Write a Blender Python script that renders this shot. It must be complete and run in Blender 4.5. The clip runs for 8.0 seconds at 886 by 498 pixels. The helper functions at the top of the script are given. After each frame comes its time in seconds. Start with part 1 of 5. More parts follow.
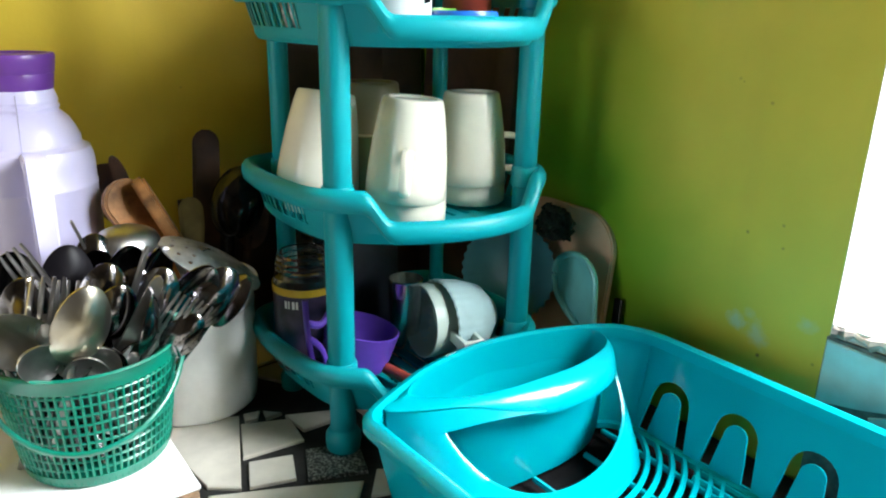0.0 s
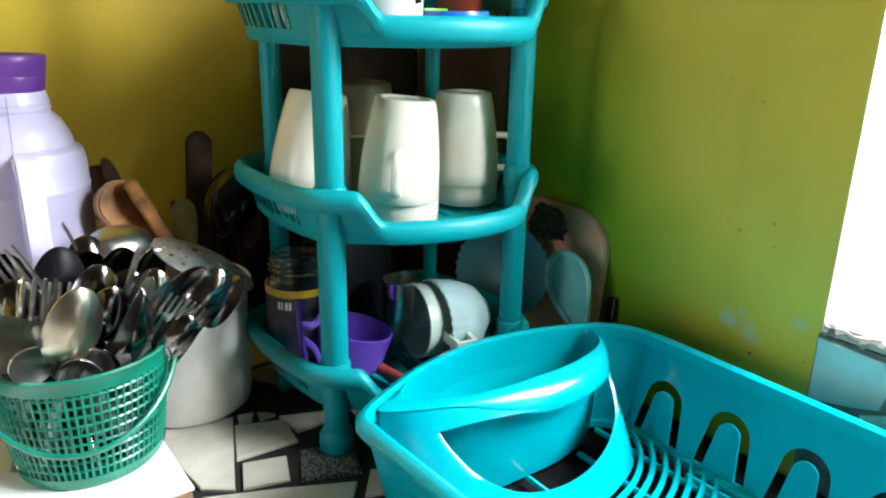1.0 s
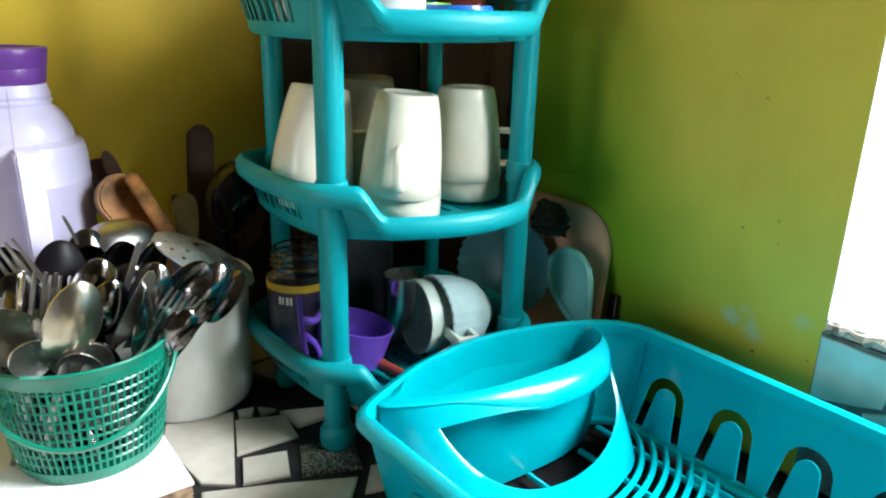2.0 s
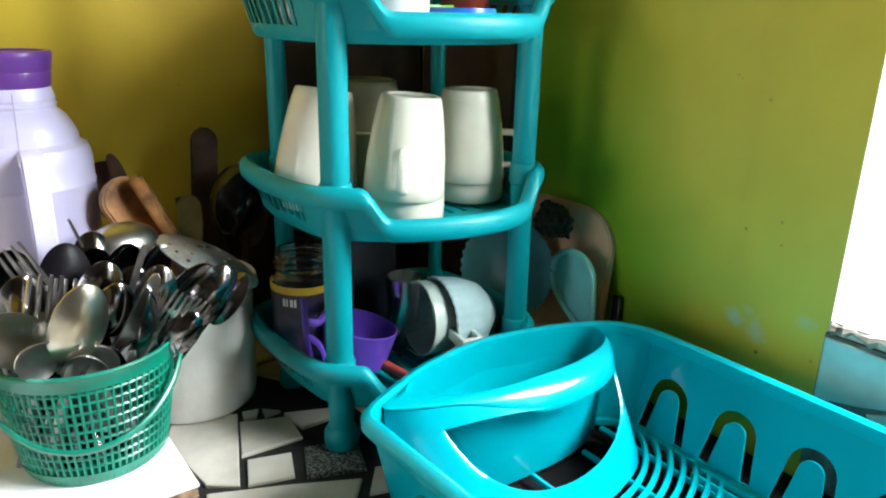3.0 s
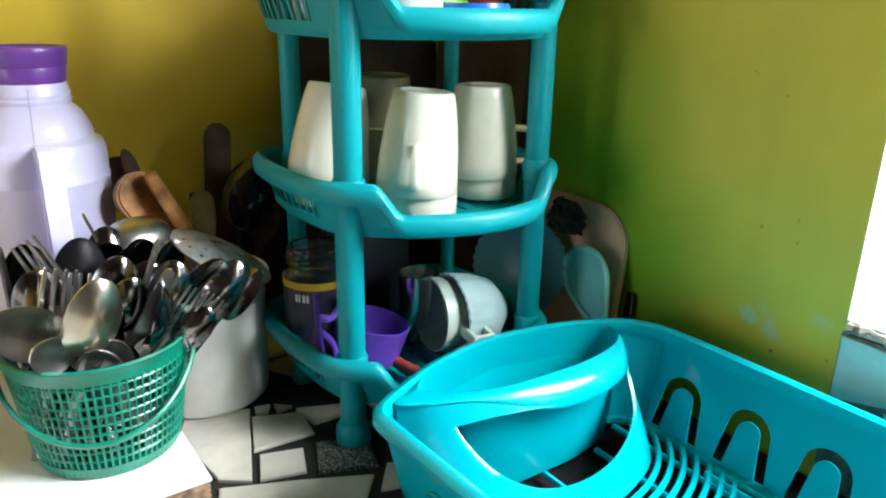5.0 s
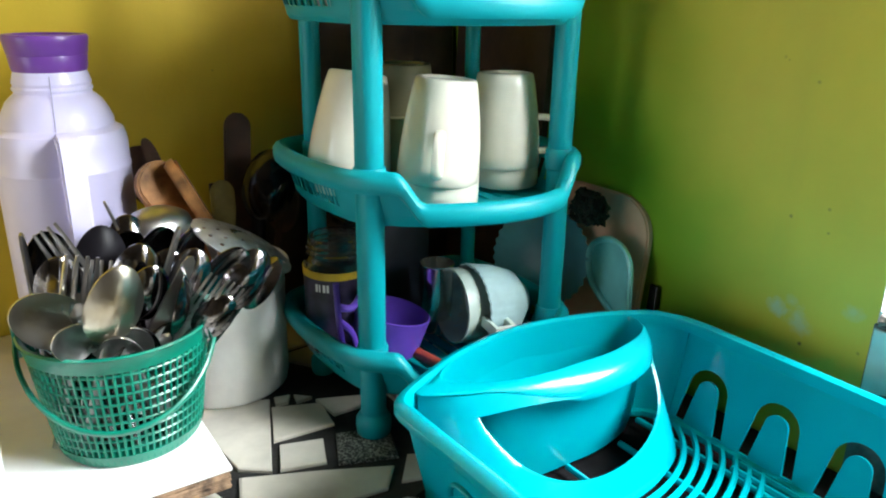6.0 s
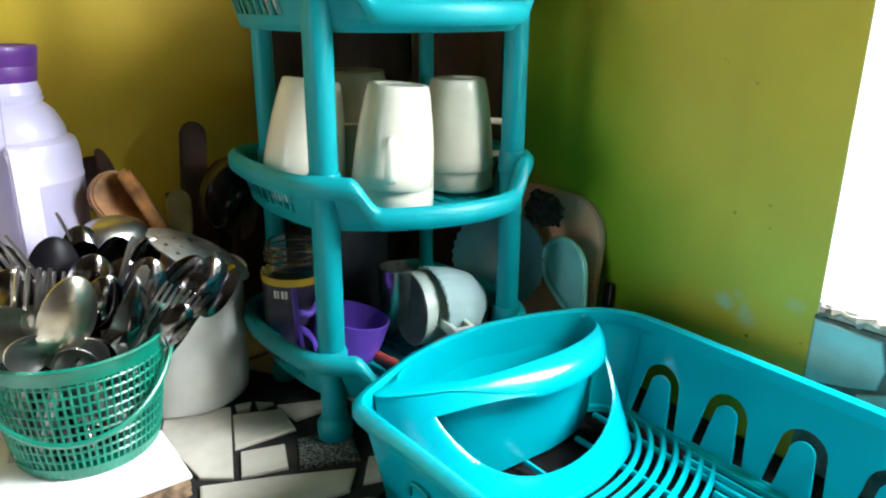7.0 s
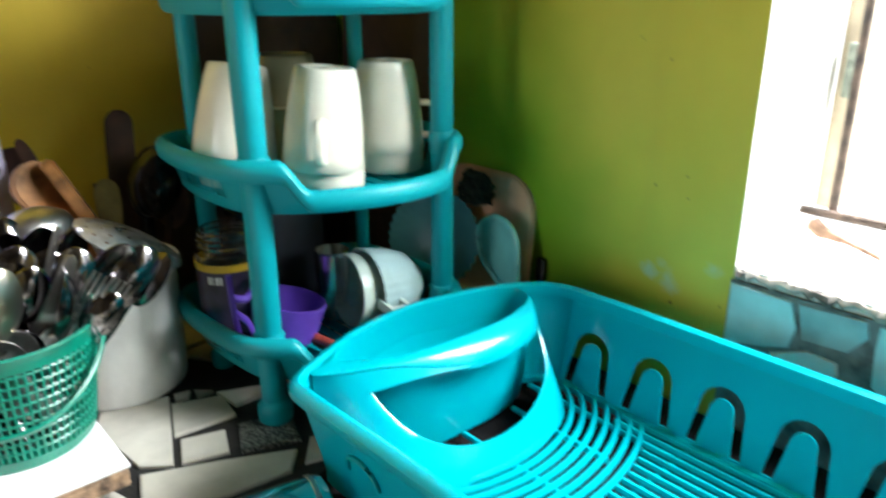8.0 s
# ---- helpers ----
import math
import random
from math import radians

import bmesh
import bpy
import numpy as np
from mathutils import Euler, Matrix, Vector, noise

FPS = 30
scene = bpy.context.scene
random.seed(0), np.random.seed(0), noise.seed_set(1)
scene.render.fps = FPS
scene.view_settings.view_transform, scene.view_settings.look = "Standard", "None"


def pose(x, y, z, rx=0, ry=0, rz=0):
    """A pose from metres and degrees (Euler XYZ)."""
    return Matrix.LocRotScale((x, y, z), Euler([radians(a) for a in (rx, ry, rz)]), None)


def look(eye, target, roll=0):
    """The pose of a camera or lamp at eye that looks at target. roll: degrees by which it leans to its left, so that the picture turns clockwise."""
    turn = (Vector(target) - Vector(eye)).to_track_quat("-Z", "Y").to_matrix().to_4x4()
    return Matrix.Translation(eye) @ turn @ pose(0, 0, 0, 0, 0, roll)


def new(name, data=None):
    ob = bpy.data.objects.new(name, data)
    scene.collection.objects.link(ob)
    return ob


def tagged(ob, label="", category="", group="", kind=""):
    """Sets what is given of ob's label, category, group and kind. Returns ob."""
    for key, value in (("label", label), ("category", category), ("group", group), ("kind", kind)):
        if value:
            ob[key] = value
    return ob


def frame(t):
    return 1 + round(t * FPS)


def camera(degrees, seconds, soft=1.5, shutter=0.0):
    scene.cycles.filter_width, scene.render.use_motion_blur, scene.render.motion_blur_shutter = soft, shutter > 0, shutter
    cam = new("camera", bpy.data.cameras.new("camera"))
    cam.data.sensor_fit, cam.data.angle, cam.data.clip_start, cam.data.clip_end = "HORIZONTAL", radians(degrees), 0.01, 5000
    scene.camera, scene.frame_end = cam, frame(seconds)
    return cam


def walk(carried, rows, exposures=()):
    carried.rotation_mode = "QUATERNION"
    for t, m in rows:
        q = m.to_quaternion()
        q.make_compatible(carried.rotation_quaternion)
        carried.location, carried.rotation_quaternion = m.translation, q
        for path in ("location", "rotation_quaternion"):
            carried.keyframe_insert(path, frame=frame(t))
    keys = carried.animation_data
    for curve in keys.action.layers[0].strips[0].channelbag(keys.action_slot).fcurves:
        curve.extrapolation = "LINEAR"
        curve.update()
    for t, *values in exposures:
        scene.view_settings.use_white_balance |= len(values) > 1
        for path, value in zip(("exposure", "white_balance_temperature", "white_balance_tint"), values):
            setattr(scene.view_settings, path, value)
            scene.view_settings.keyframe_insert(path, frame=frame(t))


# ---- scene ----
cam = camera(62.6, 8.0, soft=2.0, shutter=1.0)
PATH = [
    (0, (0.0012, -0.0014, 1.3395), (1.1354, 1.5221, 0.7129), 1.3),
    (0.5, (0.0012, -0.0041, 1.3396), (1.1387, 1.5204, 0.7215), 1.0),
    (1, (0.0034, -0.0044, 1.339), (1.1463, 1.5136, 0.7148), 1.1),
    (1.5, (0.0054, -0.0025, 1.3378), (1.1428, 1.5151, 0.7027), 1.4),
    (3, (0.0029, -0.0019, 1.3395), (1.1362, 1.5193, 0.7058), 1.2),
    (3.5, (0.0023, -0.0021, 1.3413), (1.1224, 1.5333, 0.7185), 1.1),
    (4, (0.0033, -0.002, 1.3405), (1.1238, 1.5309, 0.7121), 1.3),
    (5.5, (0.0033, 0.0038, 1.3348), (1.0892, 1.5526, 0.6852), 1.0),
    (6, (0.0024, 0.008, 1.3293), (1.0701, 1.5679, 0.6761), 0.9),
    (6.5, (0.0043, -0.0026, 1.3291), (1.1294, 1.5237, 0.6929), 0.6),
    (7, (0.0056, -0.0079, 1.3308), (1.1475, 1.5048, 0.6922), 0.4),
    (7.5, (0.0042, -0.0186, 1.3324), (1.1897, 1.4648, 0.7047), 0.3),
    (8, (0.007, -0.028, 1.3278), (1.2548, 1.3827, 0.6549), -0.2),
]
walk(cam, [(t, look(eye, target, roll)) for t, eye, target, roll in PATH])

# ---- light ----
scene.view_settings.exposure = 0.0
sky_world = bpy.data.worlds.new("sky")
scene.world = sky_world
sky_world.use_nodes = True
sky = sky_world.node_tree.nodes.new("ShaderNodeTexSky")
sky.sky_type, sky.sun_disc, sky.sun_elevation, sky.sun_rotation = "NISHITA", False, radians(50), radians(200)
sky_world.node_tree.links.new(sky.outputs[0], sky_world.node_tree.nodes["Background"].inputs[0])
sky_world.node_tree.nodes["Background"].inputs[1].default_value = 0.12


def area_lamp(name, m, sx, sy, watts, colour):
    data = bpy.data.lights.new(name, "AREA")
    data.shape, data.size, data.size_y, data.energy, data.color = "RECTANGLE", sx, sy, watts, colour
    ob = new(name, data)
    ob.matrix_world = m
    return ob


# daylight by the kitchen window, and fill added from an unseen, assumed doorway
area_lamp("window_daylight", look((1.06, -0.13, 1.86), (0.25, 0.30, 1.05)), 0.85, 0.70, 146, (0.90, 0.96, 1.0))
area_lamp("assumed_doorway_fill", look((-1.93, 0.26, 1.15), (0.2, 0.35, 1.1)), 0.5, 1.4, 14, (0.97, 0.99, 0.98))


# ---- materials ----
def material(name, colour, rough=0.5, metal=0.0, vary=0.08, scale=30.0, bump=0.1, grain=400.0, spec=0.5, tint=None, clear=0.0, sss=0.0, transmission=0.0):
    """A surface with large and fine variation of colour and gloss and a fine relief."""
    m = bpy.data.materials.new(name)
    m.use_nodes = True
    nt = m.node_tree
    n, ln = nt.nodes, nt.links
    b = n["Principled BSDF"]
    co = n.new("ShaderNodeTexCoord")
    big = n.new("ShaderNodeTexNoise")
    big.inputs["Scale"].default_value, big.inputs["Detail"].default_value = scale, 6
    fine = n.new("ShaderNodeTexNoise")
    fine.inputs["Scale"].default_value, fine.inputs["Detail"].default_value = grain, 3
    ln.new(co.outputs["Object"], big.inputs["Vector"])
    ln.new(co.outputs["Object"], fine.inputs["Vector"])
    ramp = n.new("ShaderNodeValToRGB")
    lo = tint or [c * (1 - vary * 2.2) for c in colour]
    ramp.color_ramp.elements[0].color, ramp.color_ramp.elements[1].color = (*lo, 1), (*[min(1, c * (1 + vary)) for c in colour], 1)
    ramp.color_ramp.elements[0].position, ramp.color_ramp.elements[1].position = 0.3, 0.65
    ln.new(big.outputs["Fac"], ramp.inputs[0])
    ln.new(ramp.outputs[0], b.inputs["Base Color"])
    rr = n.new("ShaderNodeMapRange")
    rr.inputs["To Min"].default_value, rr.inputs["To Max"].default_value = rough * 0.88, min(1, rough * 1.15)
    ln.new(big.outputs["Fac"], rr.inputs[0])
    ln.new(rr.outputs[0], b.inputs["Roughness"])
    bp = n.new("ShaderNodeBump")
    bp.inputs["Strength"].default_value, bp.inputs["Distance"].default_value = bump, 0.001
    ln.new(fine.outputs["Fac"], bp.inputs["Height"])
    ln.new(bp.outputs[0], b.inputs["Normal"])
    b.inputs["Metallic"].default_value = metal
    b.inputs["Specular IOR Level"].default_value = spec
    b.inputs["Coat Weight"].default_value = clear
    b.inputs["Subsurface Weight"].default_value = sss
    b.inputs["Subsurface Radius"].default_value = (0.004, 0.004, 0.004)
    b.inputs["Transmission Weight"].default_value = transmission
    return m


def shifting(m, amount=0.25):
    """Lets the colour differ from piece to piece."""
    nt = m.node_tree
    b = nt.nodes["Principled BSDF"]
    old = b.inputs["Base Color"].links[0].from_socket
    info, hsv, mr = nt.nodes.new("ShaderNodeObjectInfo"), nt.nodes.new("ShaderNodeHueSaturation"), nt.nodes.new("ShaderNodeMapRange")
    mr.inputs["To Min"].default_value, mr.inputs["To Max"].default_value = 1 - amount, 1 + amount * 0.4
    nt.links.new(info.outputs["Random"], mr.inputs[0])
    nt.links.new(mr.outputs[0], hsv.inputs["Value"])
    nt.links.new(old, hsv.inputs["Color"])
    nt.links.new(hsv.outputs[0], b.inputs["Base Color"])
    return m


def translucent(m, amount):
    """Thin plastic that lets part of the light through."""
    nt = m.node_tree
    b, outp = nt.nodes["Principled BSDF"], nt.nodes["Material Output"]
    tr, mix = nt.nodes.new("ShaderNodeBsdfTranslucent"), nt.nodes.new("ShaderNodeMixShader")
    nt.links.new(b.inputs["Base Color"].links[0].from_socket, tr.inputs[0])
    mix.inputs[0].default_value = amount
    nt.links.new(b.outputs[0], mix.inputs[1])
    nt.links.new(tr.outputs[0], mix.inputs[2])
    nt.links.new(mix.outputs[0], outp.inputs[0])
    return m


def wall_paint(name, colour, other, stain, scuff=(0.5, 0.6, 0.55)):
    """Brushed wall paint with broad patches, faint vertical streaks and small specks."""
    m = material(name, colour, 0.42, vary=0.06, scale=5, bump=0.25, grain=160, tint=other, spec=0.4)
    nt = m.node_tree
    n, ln = nt.nodes, nt.links
    b = n["Principled BSDF"]
    old = b.inputs["Base Color"].links[0].from_socket
    co = n.new("ShaderNodeTexCoord")
    mp = n.new("ShaderNodeMapping")
    mp.inputs["Scale"].default_value = (28, 28, 2.5)
    streak = n.new("ShaderNodeTexNoise")
    streak.inputs["Scale"].default_value, streak.inputs["Detail"].default_value = 1.0, 8
    ln.new(co.outputs["Object"], mp.inputs[0])
    ln.new(mp.outputs[0], streak.inputs["Vector"])
    f = n.new("ShaderNodeMapRange")
    f.inputs["From Min"].default_value, f.inputs["From Max"].default_value = 0.52, 0.8
    f.inputs["To Max"].default_value = 0.14
    ln.new(streak.outputs["Fac"], f.inputs[0])
    mix = n.new("ShaderNodeMix")
    mix.data_type = "RGBA"
    ln.new(f.outputs[0], mix.inputs["Factor"])
    ln.new(old, mix.inputs["A"])
    mix.inputs["B"].default_value = (*stain, 1)
    speck = n.new("ShaderNodeTexVoronoi")
    speck.inputs["Scale"].default_value = 13
    ln.new(co.outputs["Object"], speck.inputs["Vector"])
    s = n.new("ShaderNodeMapRange")
    s.inputs["From Min"].default_value, s.inputs["From Max"].default_value = 0.026, 0.012
    s.inputs["To Max"].default_value = 0.3
    ln.new(speck.outputs["Distance"], s.inputs[0])
    mix2 = n.new("ShaderNodeMix")
    mix2.data_type = "RGBA"
    ln.new(s.outputs[0], mix2.inputs["Factor"])
    ln.new(mix.outputs["Result"], mix2.inputs["A"])
    mix2.inputs["B"].default_value = (0.05, 0.04, 0.02, 1)
    ln.new(mix2.outputs["Result"], b.inputs["Base Color"])
    return m


YELLOW = wall_paint("yellow wall paint", (0.76, 0.55, 0.045), (0.64, 0.44, 0.035), (0.48, 0.30, 0.04))
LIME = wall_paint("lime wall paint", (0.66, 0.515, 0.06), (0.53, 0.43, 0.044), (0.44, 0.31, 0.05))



def smudge(m, spots):
    """Small pale rubbed spots of (place, radius) on a painted wall."""
    nt = m.node_tree
    n, ln = nt.nodes, nt.links
    b = n["Principled BSDF"]
    co, nz = n.new("ShaderNodeTexCoord"), n.new("ShaderNodeTexNoise")
    nz.inputs["Scale"].default_value = 90
    ln.new(co.outputs["Object"], nz.inputs["Vector"])
    for place, radius, colour, amount in spots:
        d = n.new("ShaderNodeVectorMath")
        d.operation = "DISTANCE"
        ln.new(co.outputs["Object"], d.inputs[0])
        d.inputs[1].default_value = place
        wob = n.new("ShaderNodeMath")
        wob.operation = "MULTIPLY_ADD"
        ln.new(nz.outputs["Fac"], wob.inputs[0])
        wob.inputs[1].default_value = radius * 1.6
        ln.new(d.outputs["Value"], wob.inputs[2])
        f = n.new("ShaderNodeMapRange")
        f.inputs["From Min"].default_value, f.inputs["From Max"].default_value = radius * 1.8, radius * 1.0
        f.inputs["To Max"].default_value = amount
        ln.new(wob.outputs[0], f.inputs[0])
        mix = n.new("ShaderNodeMix")
        mix.data_type = "RGBA"
        ln.new(f.outputs[0], mix.inputs["Factor"])
        ln.new(b.inputs["Base Color"].links[0].from_socket, mix.inputs["A"])
        mix.inputs["B"].default_value = (*colour, 1)
        ln.new(mix.outputs["Result"], b.inputs["Base Color"])


def green_shade_tint(m, colour):
    """Shade and green bounce put into the colour, uneven, darker towards corner and floor."""
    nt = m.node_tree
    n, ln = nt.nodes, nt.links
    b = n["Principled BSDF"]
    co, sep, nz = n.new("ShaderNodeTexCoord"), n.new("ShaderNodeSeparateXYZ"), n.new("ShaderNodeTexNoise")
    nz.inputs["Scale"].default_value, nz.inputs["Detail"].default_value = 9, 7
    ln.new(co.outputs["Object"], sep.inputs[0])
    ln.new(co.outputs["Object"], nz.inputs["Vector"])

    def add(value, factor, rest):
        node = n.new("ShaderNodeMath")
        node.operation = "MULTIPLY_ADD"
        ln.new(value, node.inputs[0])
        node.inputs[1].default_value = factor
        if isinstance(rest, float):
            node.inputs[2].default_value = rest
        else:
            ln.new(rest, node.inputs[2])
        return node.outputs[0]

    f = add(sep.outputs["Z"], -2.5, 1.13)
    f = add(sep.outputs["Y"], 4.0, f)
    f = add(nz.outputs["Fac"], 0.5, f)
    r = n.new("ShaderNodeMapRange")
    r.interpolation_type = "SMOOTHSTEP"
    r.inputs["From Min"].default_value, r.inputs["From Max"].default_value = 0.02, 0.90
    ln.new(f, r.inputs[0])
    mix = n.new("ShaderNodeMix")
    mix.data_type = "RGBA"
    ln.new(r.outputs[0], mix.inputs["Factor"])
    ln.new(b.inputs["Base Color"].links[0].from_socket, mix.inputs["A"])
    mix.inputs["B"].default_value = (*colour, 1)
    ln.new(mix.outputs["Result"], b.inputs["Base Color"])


# corner dimness and bounced green are part of this wall's colour
green_shade_tint(LIME, (0.21, 0.37, 0.018))
PALE, BROWN = (0.42, 0.62, 0.62), (0.12, 0.07, 0.03)
smudge(LIME, [((0.66, 0.408, 1.282), 0.0030, BROWN, 0.35), ((0.66, 0.404, 1.279), 0.0022, BROWN, 0.4), ((0.66, 0.341, 1.150), 0.0022, BROWN, 0.5), ((0.66, 0.290, 1.025), 0.0026, BROWN, 0.5), ((0.66, 0.301, 1.062), 0.010, PALE, 0.3), ((0.66, 0.374, 1.042), 0.011, PALE, 0.5), ((0.66, 0.350, 1.034), 0.016, PALE, 0.4), ((0.66, 0.36, 1.052), 0.008, PALE, 0.3), ((0.66, 0.376, 1.135), 0.003, BROWN, 0.8),
              ((0.66, 0.372, 1.262), 0.0025, BROWN, 0.5), ((0.66, 0.338, 1.128), 0.0025, BROWN, 0.6), ((0.66, 0.345, 1.012), 0.0028, BROWN, 0.9)])
# dark tones for unseen walls and ceiling, chosen to darken reflections and bounce
DARK_WALL = material("dark unseen wall", (0.09, 0.07, 0.045), 0.8, vary=0.3, scale=3, bump=0.4, grain=80)
ROOF = material("dark unseen ceiling boards", (0.14, 0.11, 0.085), 0.8, vary=0.3, scale=4, bump=0.4, grain=60)
PLASTER = material("white plaster", (0.75, 0.74, 0.70), 0.8, vary=0.1, scale=12, bump=0.6, grain=120)
ROUGH_CEMENT = material("rough cement", (0.38, 0.33, 0.29), 0.9, vary=0.35, scale=40, bump=1.0, grain=150)
GROUT = material("black grout", (0.018, 0.017, 0.016), 0.8, vary=0.3, scale=60, bump=0.8, grain=300)
GREY_GROUT = material("grey wall grout", (0.16, 0.17, 0.17), 0.85, vary=0.3, scale=50, bump=0.8, grain=250)
TILE = shifting(material("cream broken tile", (0.66, 0.62, 0.54), 0.25, vary=0.1, scale=18, bump=0.08, grain=250, clear=0.3), 0.14)
WALL_TILE = shifting(material("pale blue broken tile", (0.50, 0.72, 0.75), 0.22, vary=0.1, scale=20, bump=0.06, clear=0.3), 0.25)
TEAL = material("turquoise rack plastic", (0.0, 0.27, 0.31), 0.42, spec=0.28, vary=0.015, scale=12, bump=0.015, grain=300, sss=0.0)
CYAN = translucent(material("cyan drainer plastic", (0.0, 0.39, 0.46), 0.16, spec=0.4, vary=0.015, scale=10, bump=0.015, grain=280), 0.25)
CREAM = shifting(material("cream melamine", (0.74, 0.71, 0.60), 0.22, vary=0.03, scale=30, bump=0.03, clear=0.2), 0.08)
STEEL = shifting(material("worn stainless steel", (0.27, 0.255, 0.265), 0.14, 1.0, vary=0.25, scale=45, bump=0.06, grain=500), 0.3)
ALUMINIUM = material("brushed aluminium pot", (0.92, 0.91, 0.87), 0.36, 0.2, vary=0.1, scale=14, bump=0.12, grain=220)
GREEN = material("green basket plastic", (0.0, 0.185, 0.12), 0.33, vary=0.1, scale=30, bump=0.05)
LILAC = material("lilac flask plastic", (0.72, 0.68, 0.95), 0.3, vary=0.05, scale=10, bump=0.05, grain=200)
PURPLE = material("purple lid plastic", (0.17, 0.055, 0.34), 0.35, vary=0.1, scale=25, bump=0.05)
VIOLET = material("violet cup plastic", (0.10, 0.045, 0.36), 0.3, vary=0.1, scale=25, bump=0.05)
GREYWHITE = material("pale grey melamine", (0.43, 0.53, 0.48), 0.3, vary=0.06, scale=25, bump=0.03)
BLUEGREY = material("deep blue melamine", (0.07, 0.25, 0.30), 0.3, vary=0.08, scale=25, bump=0.03)
MINT = material("mint paddle plastic", (0.20, 0.60, 0.60), 0.35, vary=0.08, scale=25, bump=0.03)
DULL_STEEL = material("dull brushed steel", (0.50, 0.49, 0.475), 0.30, 1.0, vary=0.12, scale=40, bump=0.1, grain=400)
WOOD = material("used wood", (0.46, 0.21, 0.07), 0.42, vary=0.33, scale=35, bump=0.3, grain=220)
DARK_WOOD = shifting(material("dark brown wood", (0.085, 0.036, 0.018), 0.55, vary=0.25, scale=25, bump=0.4, grain=160), 0.3)
BOARD = material("tan chopping board", (0.84, 0.50, 0.33), 0.5, vary=0.12, scale=14, bump=0.2, grain=200)
EDGE_WOOD = material("raw chipboard edge", (0.28, 0.18, 0.11), 0.9, vary=0.35, scale=90, bump=0.9, grain=260)
WHITE_TOP = material("white laminate", (0.82, 0.82, 0.80), 0.3, vary=0.05, scale=12, bump=0.05)
BLACK = material("black enamel", (0.009, 0.009, 0.010), 0.16, spec=0.4, vary=0.2, scale=30, bump=0.05)
SCOURER = material("dark green scourer", (0.02, 0.03, 0.02), 0.95, vary=0.4, scale=120, bump=1.0, grain=200)
RUST = material("rusty iron", (0.09, 0.06, 0.045), 0.8, 0.1, vary=0.4, scale=60, bump=0.8, grain=200)
GLASS = bpy.data.materials.new("clear glass")
GLASS.use_nodes = True
GLASS.node_tree.nodes["Principled BSDF"].inputs["Transmission Weight"].default_value = 1.0
GLASS.node_tree.nodes["Principled BSDF"].inputs["Roughness"].default_value = 0.03
GLASS.node_tree.nodes["Principled BSDF"].inputs["IOR"].default_value = 1.45
COFFEE = material("dark jar contents", (0.04, 0.018, 0.03), 0.8, vary=0.4, scale=150, bump=0.6)
LABEL = material("yellow paper label", (0.62, 0.40, 0.02), 0.5, vary=0.1, scale=40, bump=0.05)
DARK_LABEL = material("dark printed label", (0.03, 0.02, 0.05), 0.45, vary=0.3, scale=60, bump=0.05)
PAPER = material("white printed plastic", (0.78, 0.78, 0.78), 0.35, vary=0.05, scale=20, bump=0.05)
RED = material("brick red plastic", (0.30, 0.045, 0.025), 0.4, vary=0.15, scale=30, bump=0.05)
BLUE = material("blue plastic", (0.02, 0.16, 0.62), 0.3, vary=0.1, scale=30, bump=0.04)
LEAF = material("bright green plastic", (0.12, 0.38, 0.03), 0.4, vary=0.15, scale=30, bump=0.04)
FLOOR_MAT = material("grey cement floor", (0.25, 0.24, 0.22), 0.7, vary=0.2, scale=3, bump=0.3, grain=60)


# ---- shaping helpers ----
def part(name, bm, mat, parent=None, label="", sharp=38):
    """Links a bmesh as one mesh, under a thing or a part where one is given."""
    bmesh.ops.recalc_face_normals(bm, faces=bm.faces)
    for e in bm.edges:
        if len(e.link_faces) == 2 and e.calc_face_angle(0) > radians(sharp):
            e.smooth = False
    me = bpy.data.meshes.new(name)
    for f in bm.faces:
        f.smooth = True
    bm.to_mesh(me)
    bm.free()
    me.materials.append(mat)
    ob = new(name, me)
    if parent:
        ob.parent = parent
    return tagged(ob, label) if label else ob


def thing(name, m, label, category, group="", kind=""):
    ob = new(name)
    ob.empty_display_size = 0.02
    ob.matrix_world = m if isinstance(m, Matrix) else pose(*m)
    return tagged(ob, label, category, group, kind)


def structure(ob, label):
    return tagged(ob, label, kind="structure")


def box(bm, lo, hi, bevel=0.0, m=None, seg=2):
    made = bmesh.ops.create_cube(bm, size=1)["verts"]
    for v in made:
        v.co = Vector([lo[i] + (v.co[i] + 0.5) * (hi[i] - lo[i]) for i in range(3)])
    if bevel:
        edges = list({e for v in made for e in v.link_edges})
        made = list({v for f in bmesh.ops.bevel(bm, geom=edges, offset=bevel, segments=seg, affect="EDGES", profile=0.5)["faces"] for v in f.verts} | {v for v in made if v.is_valid})
    if m is not None:
        bmesh.ops.transform(bm, matrix=m, verts=made)
    return bm


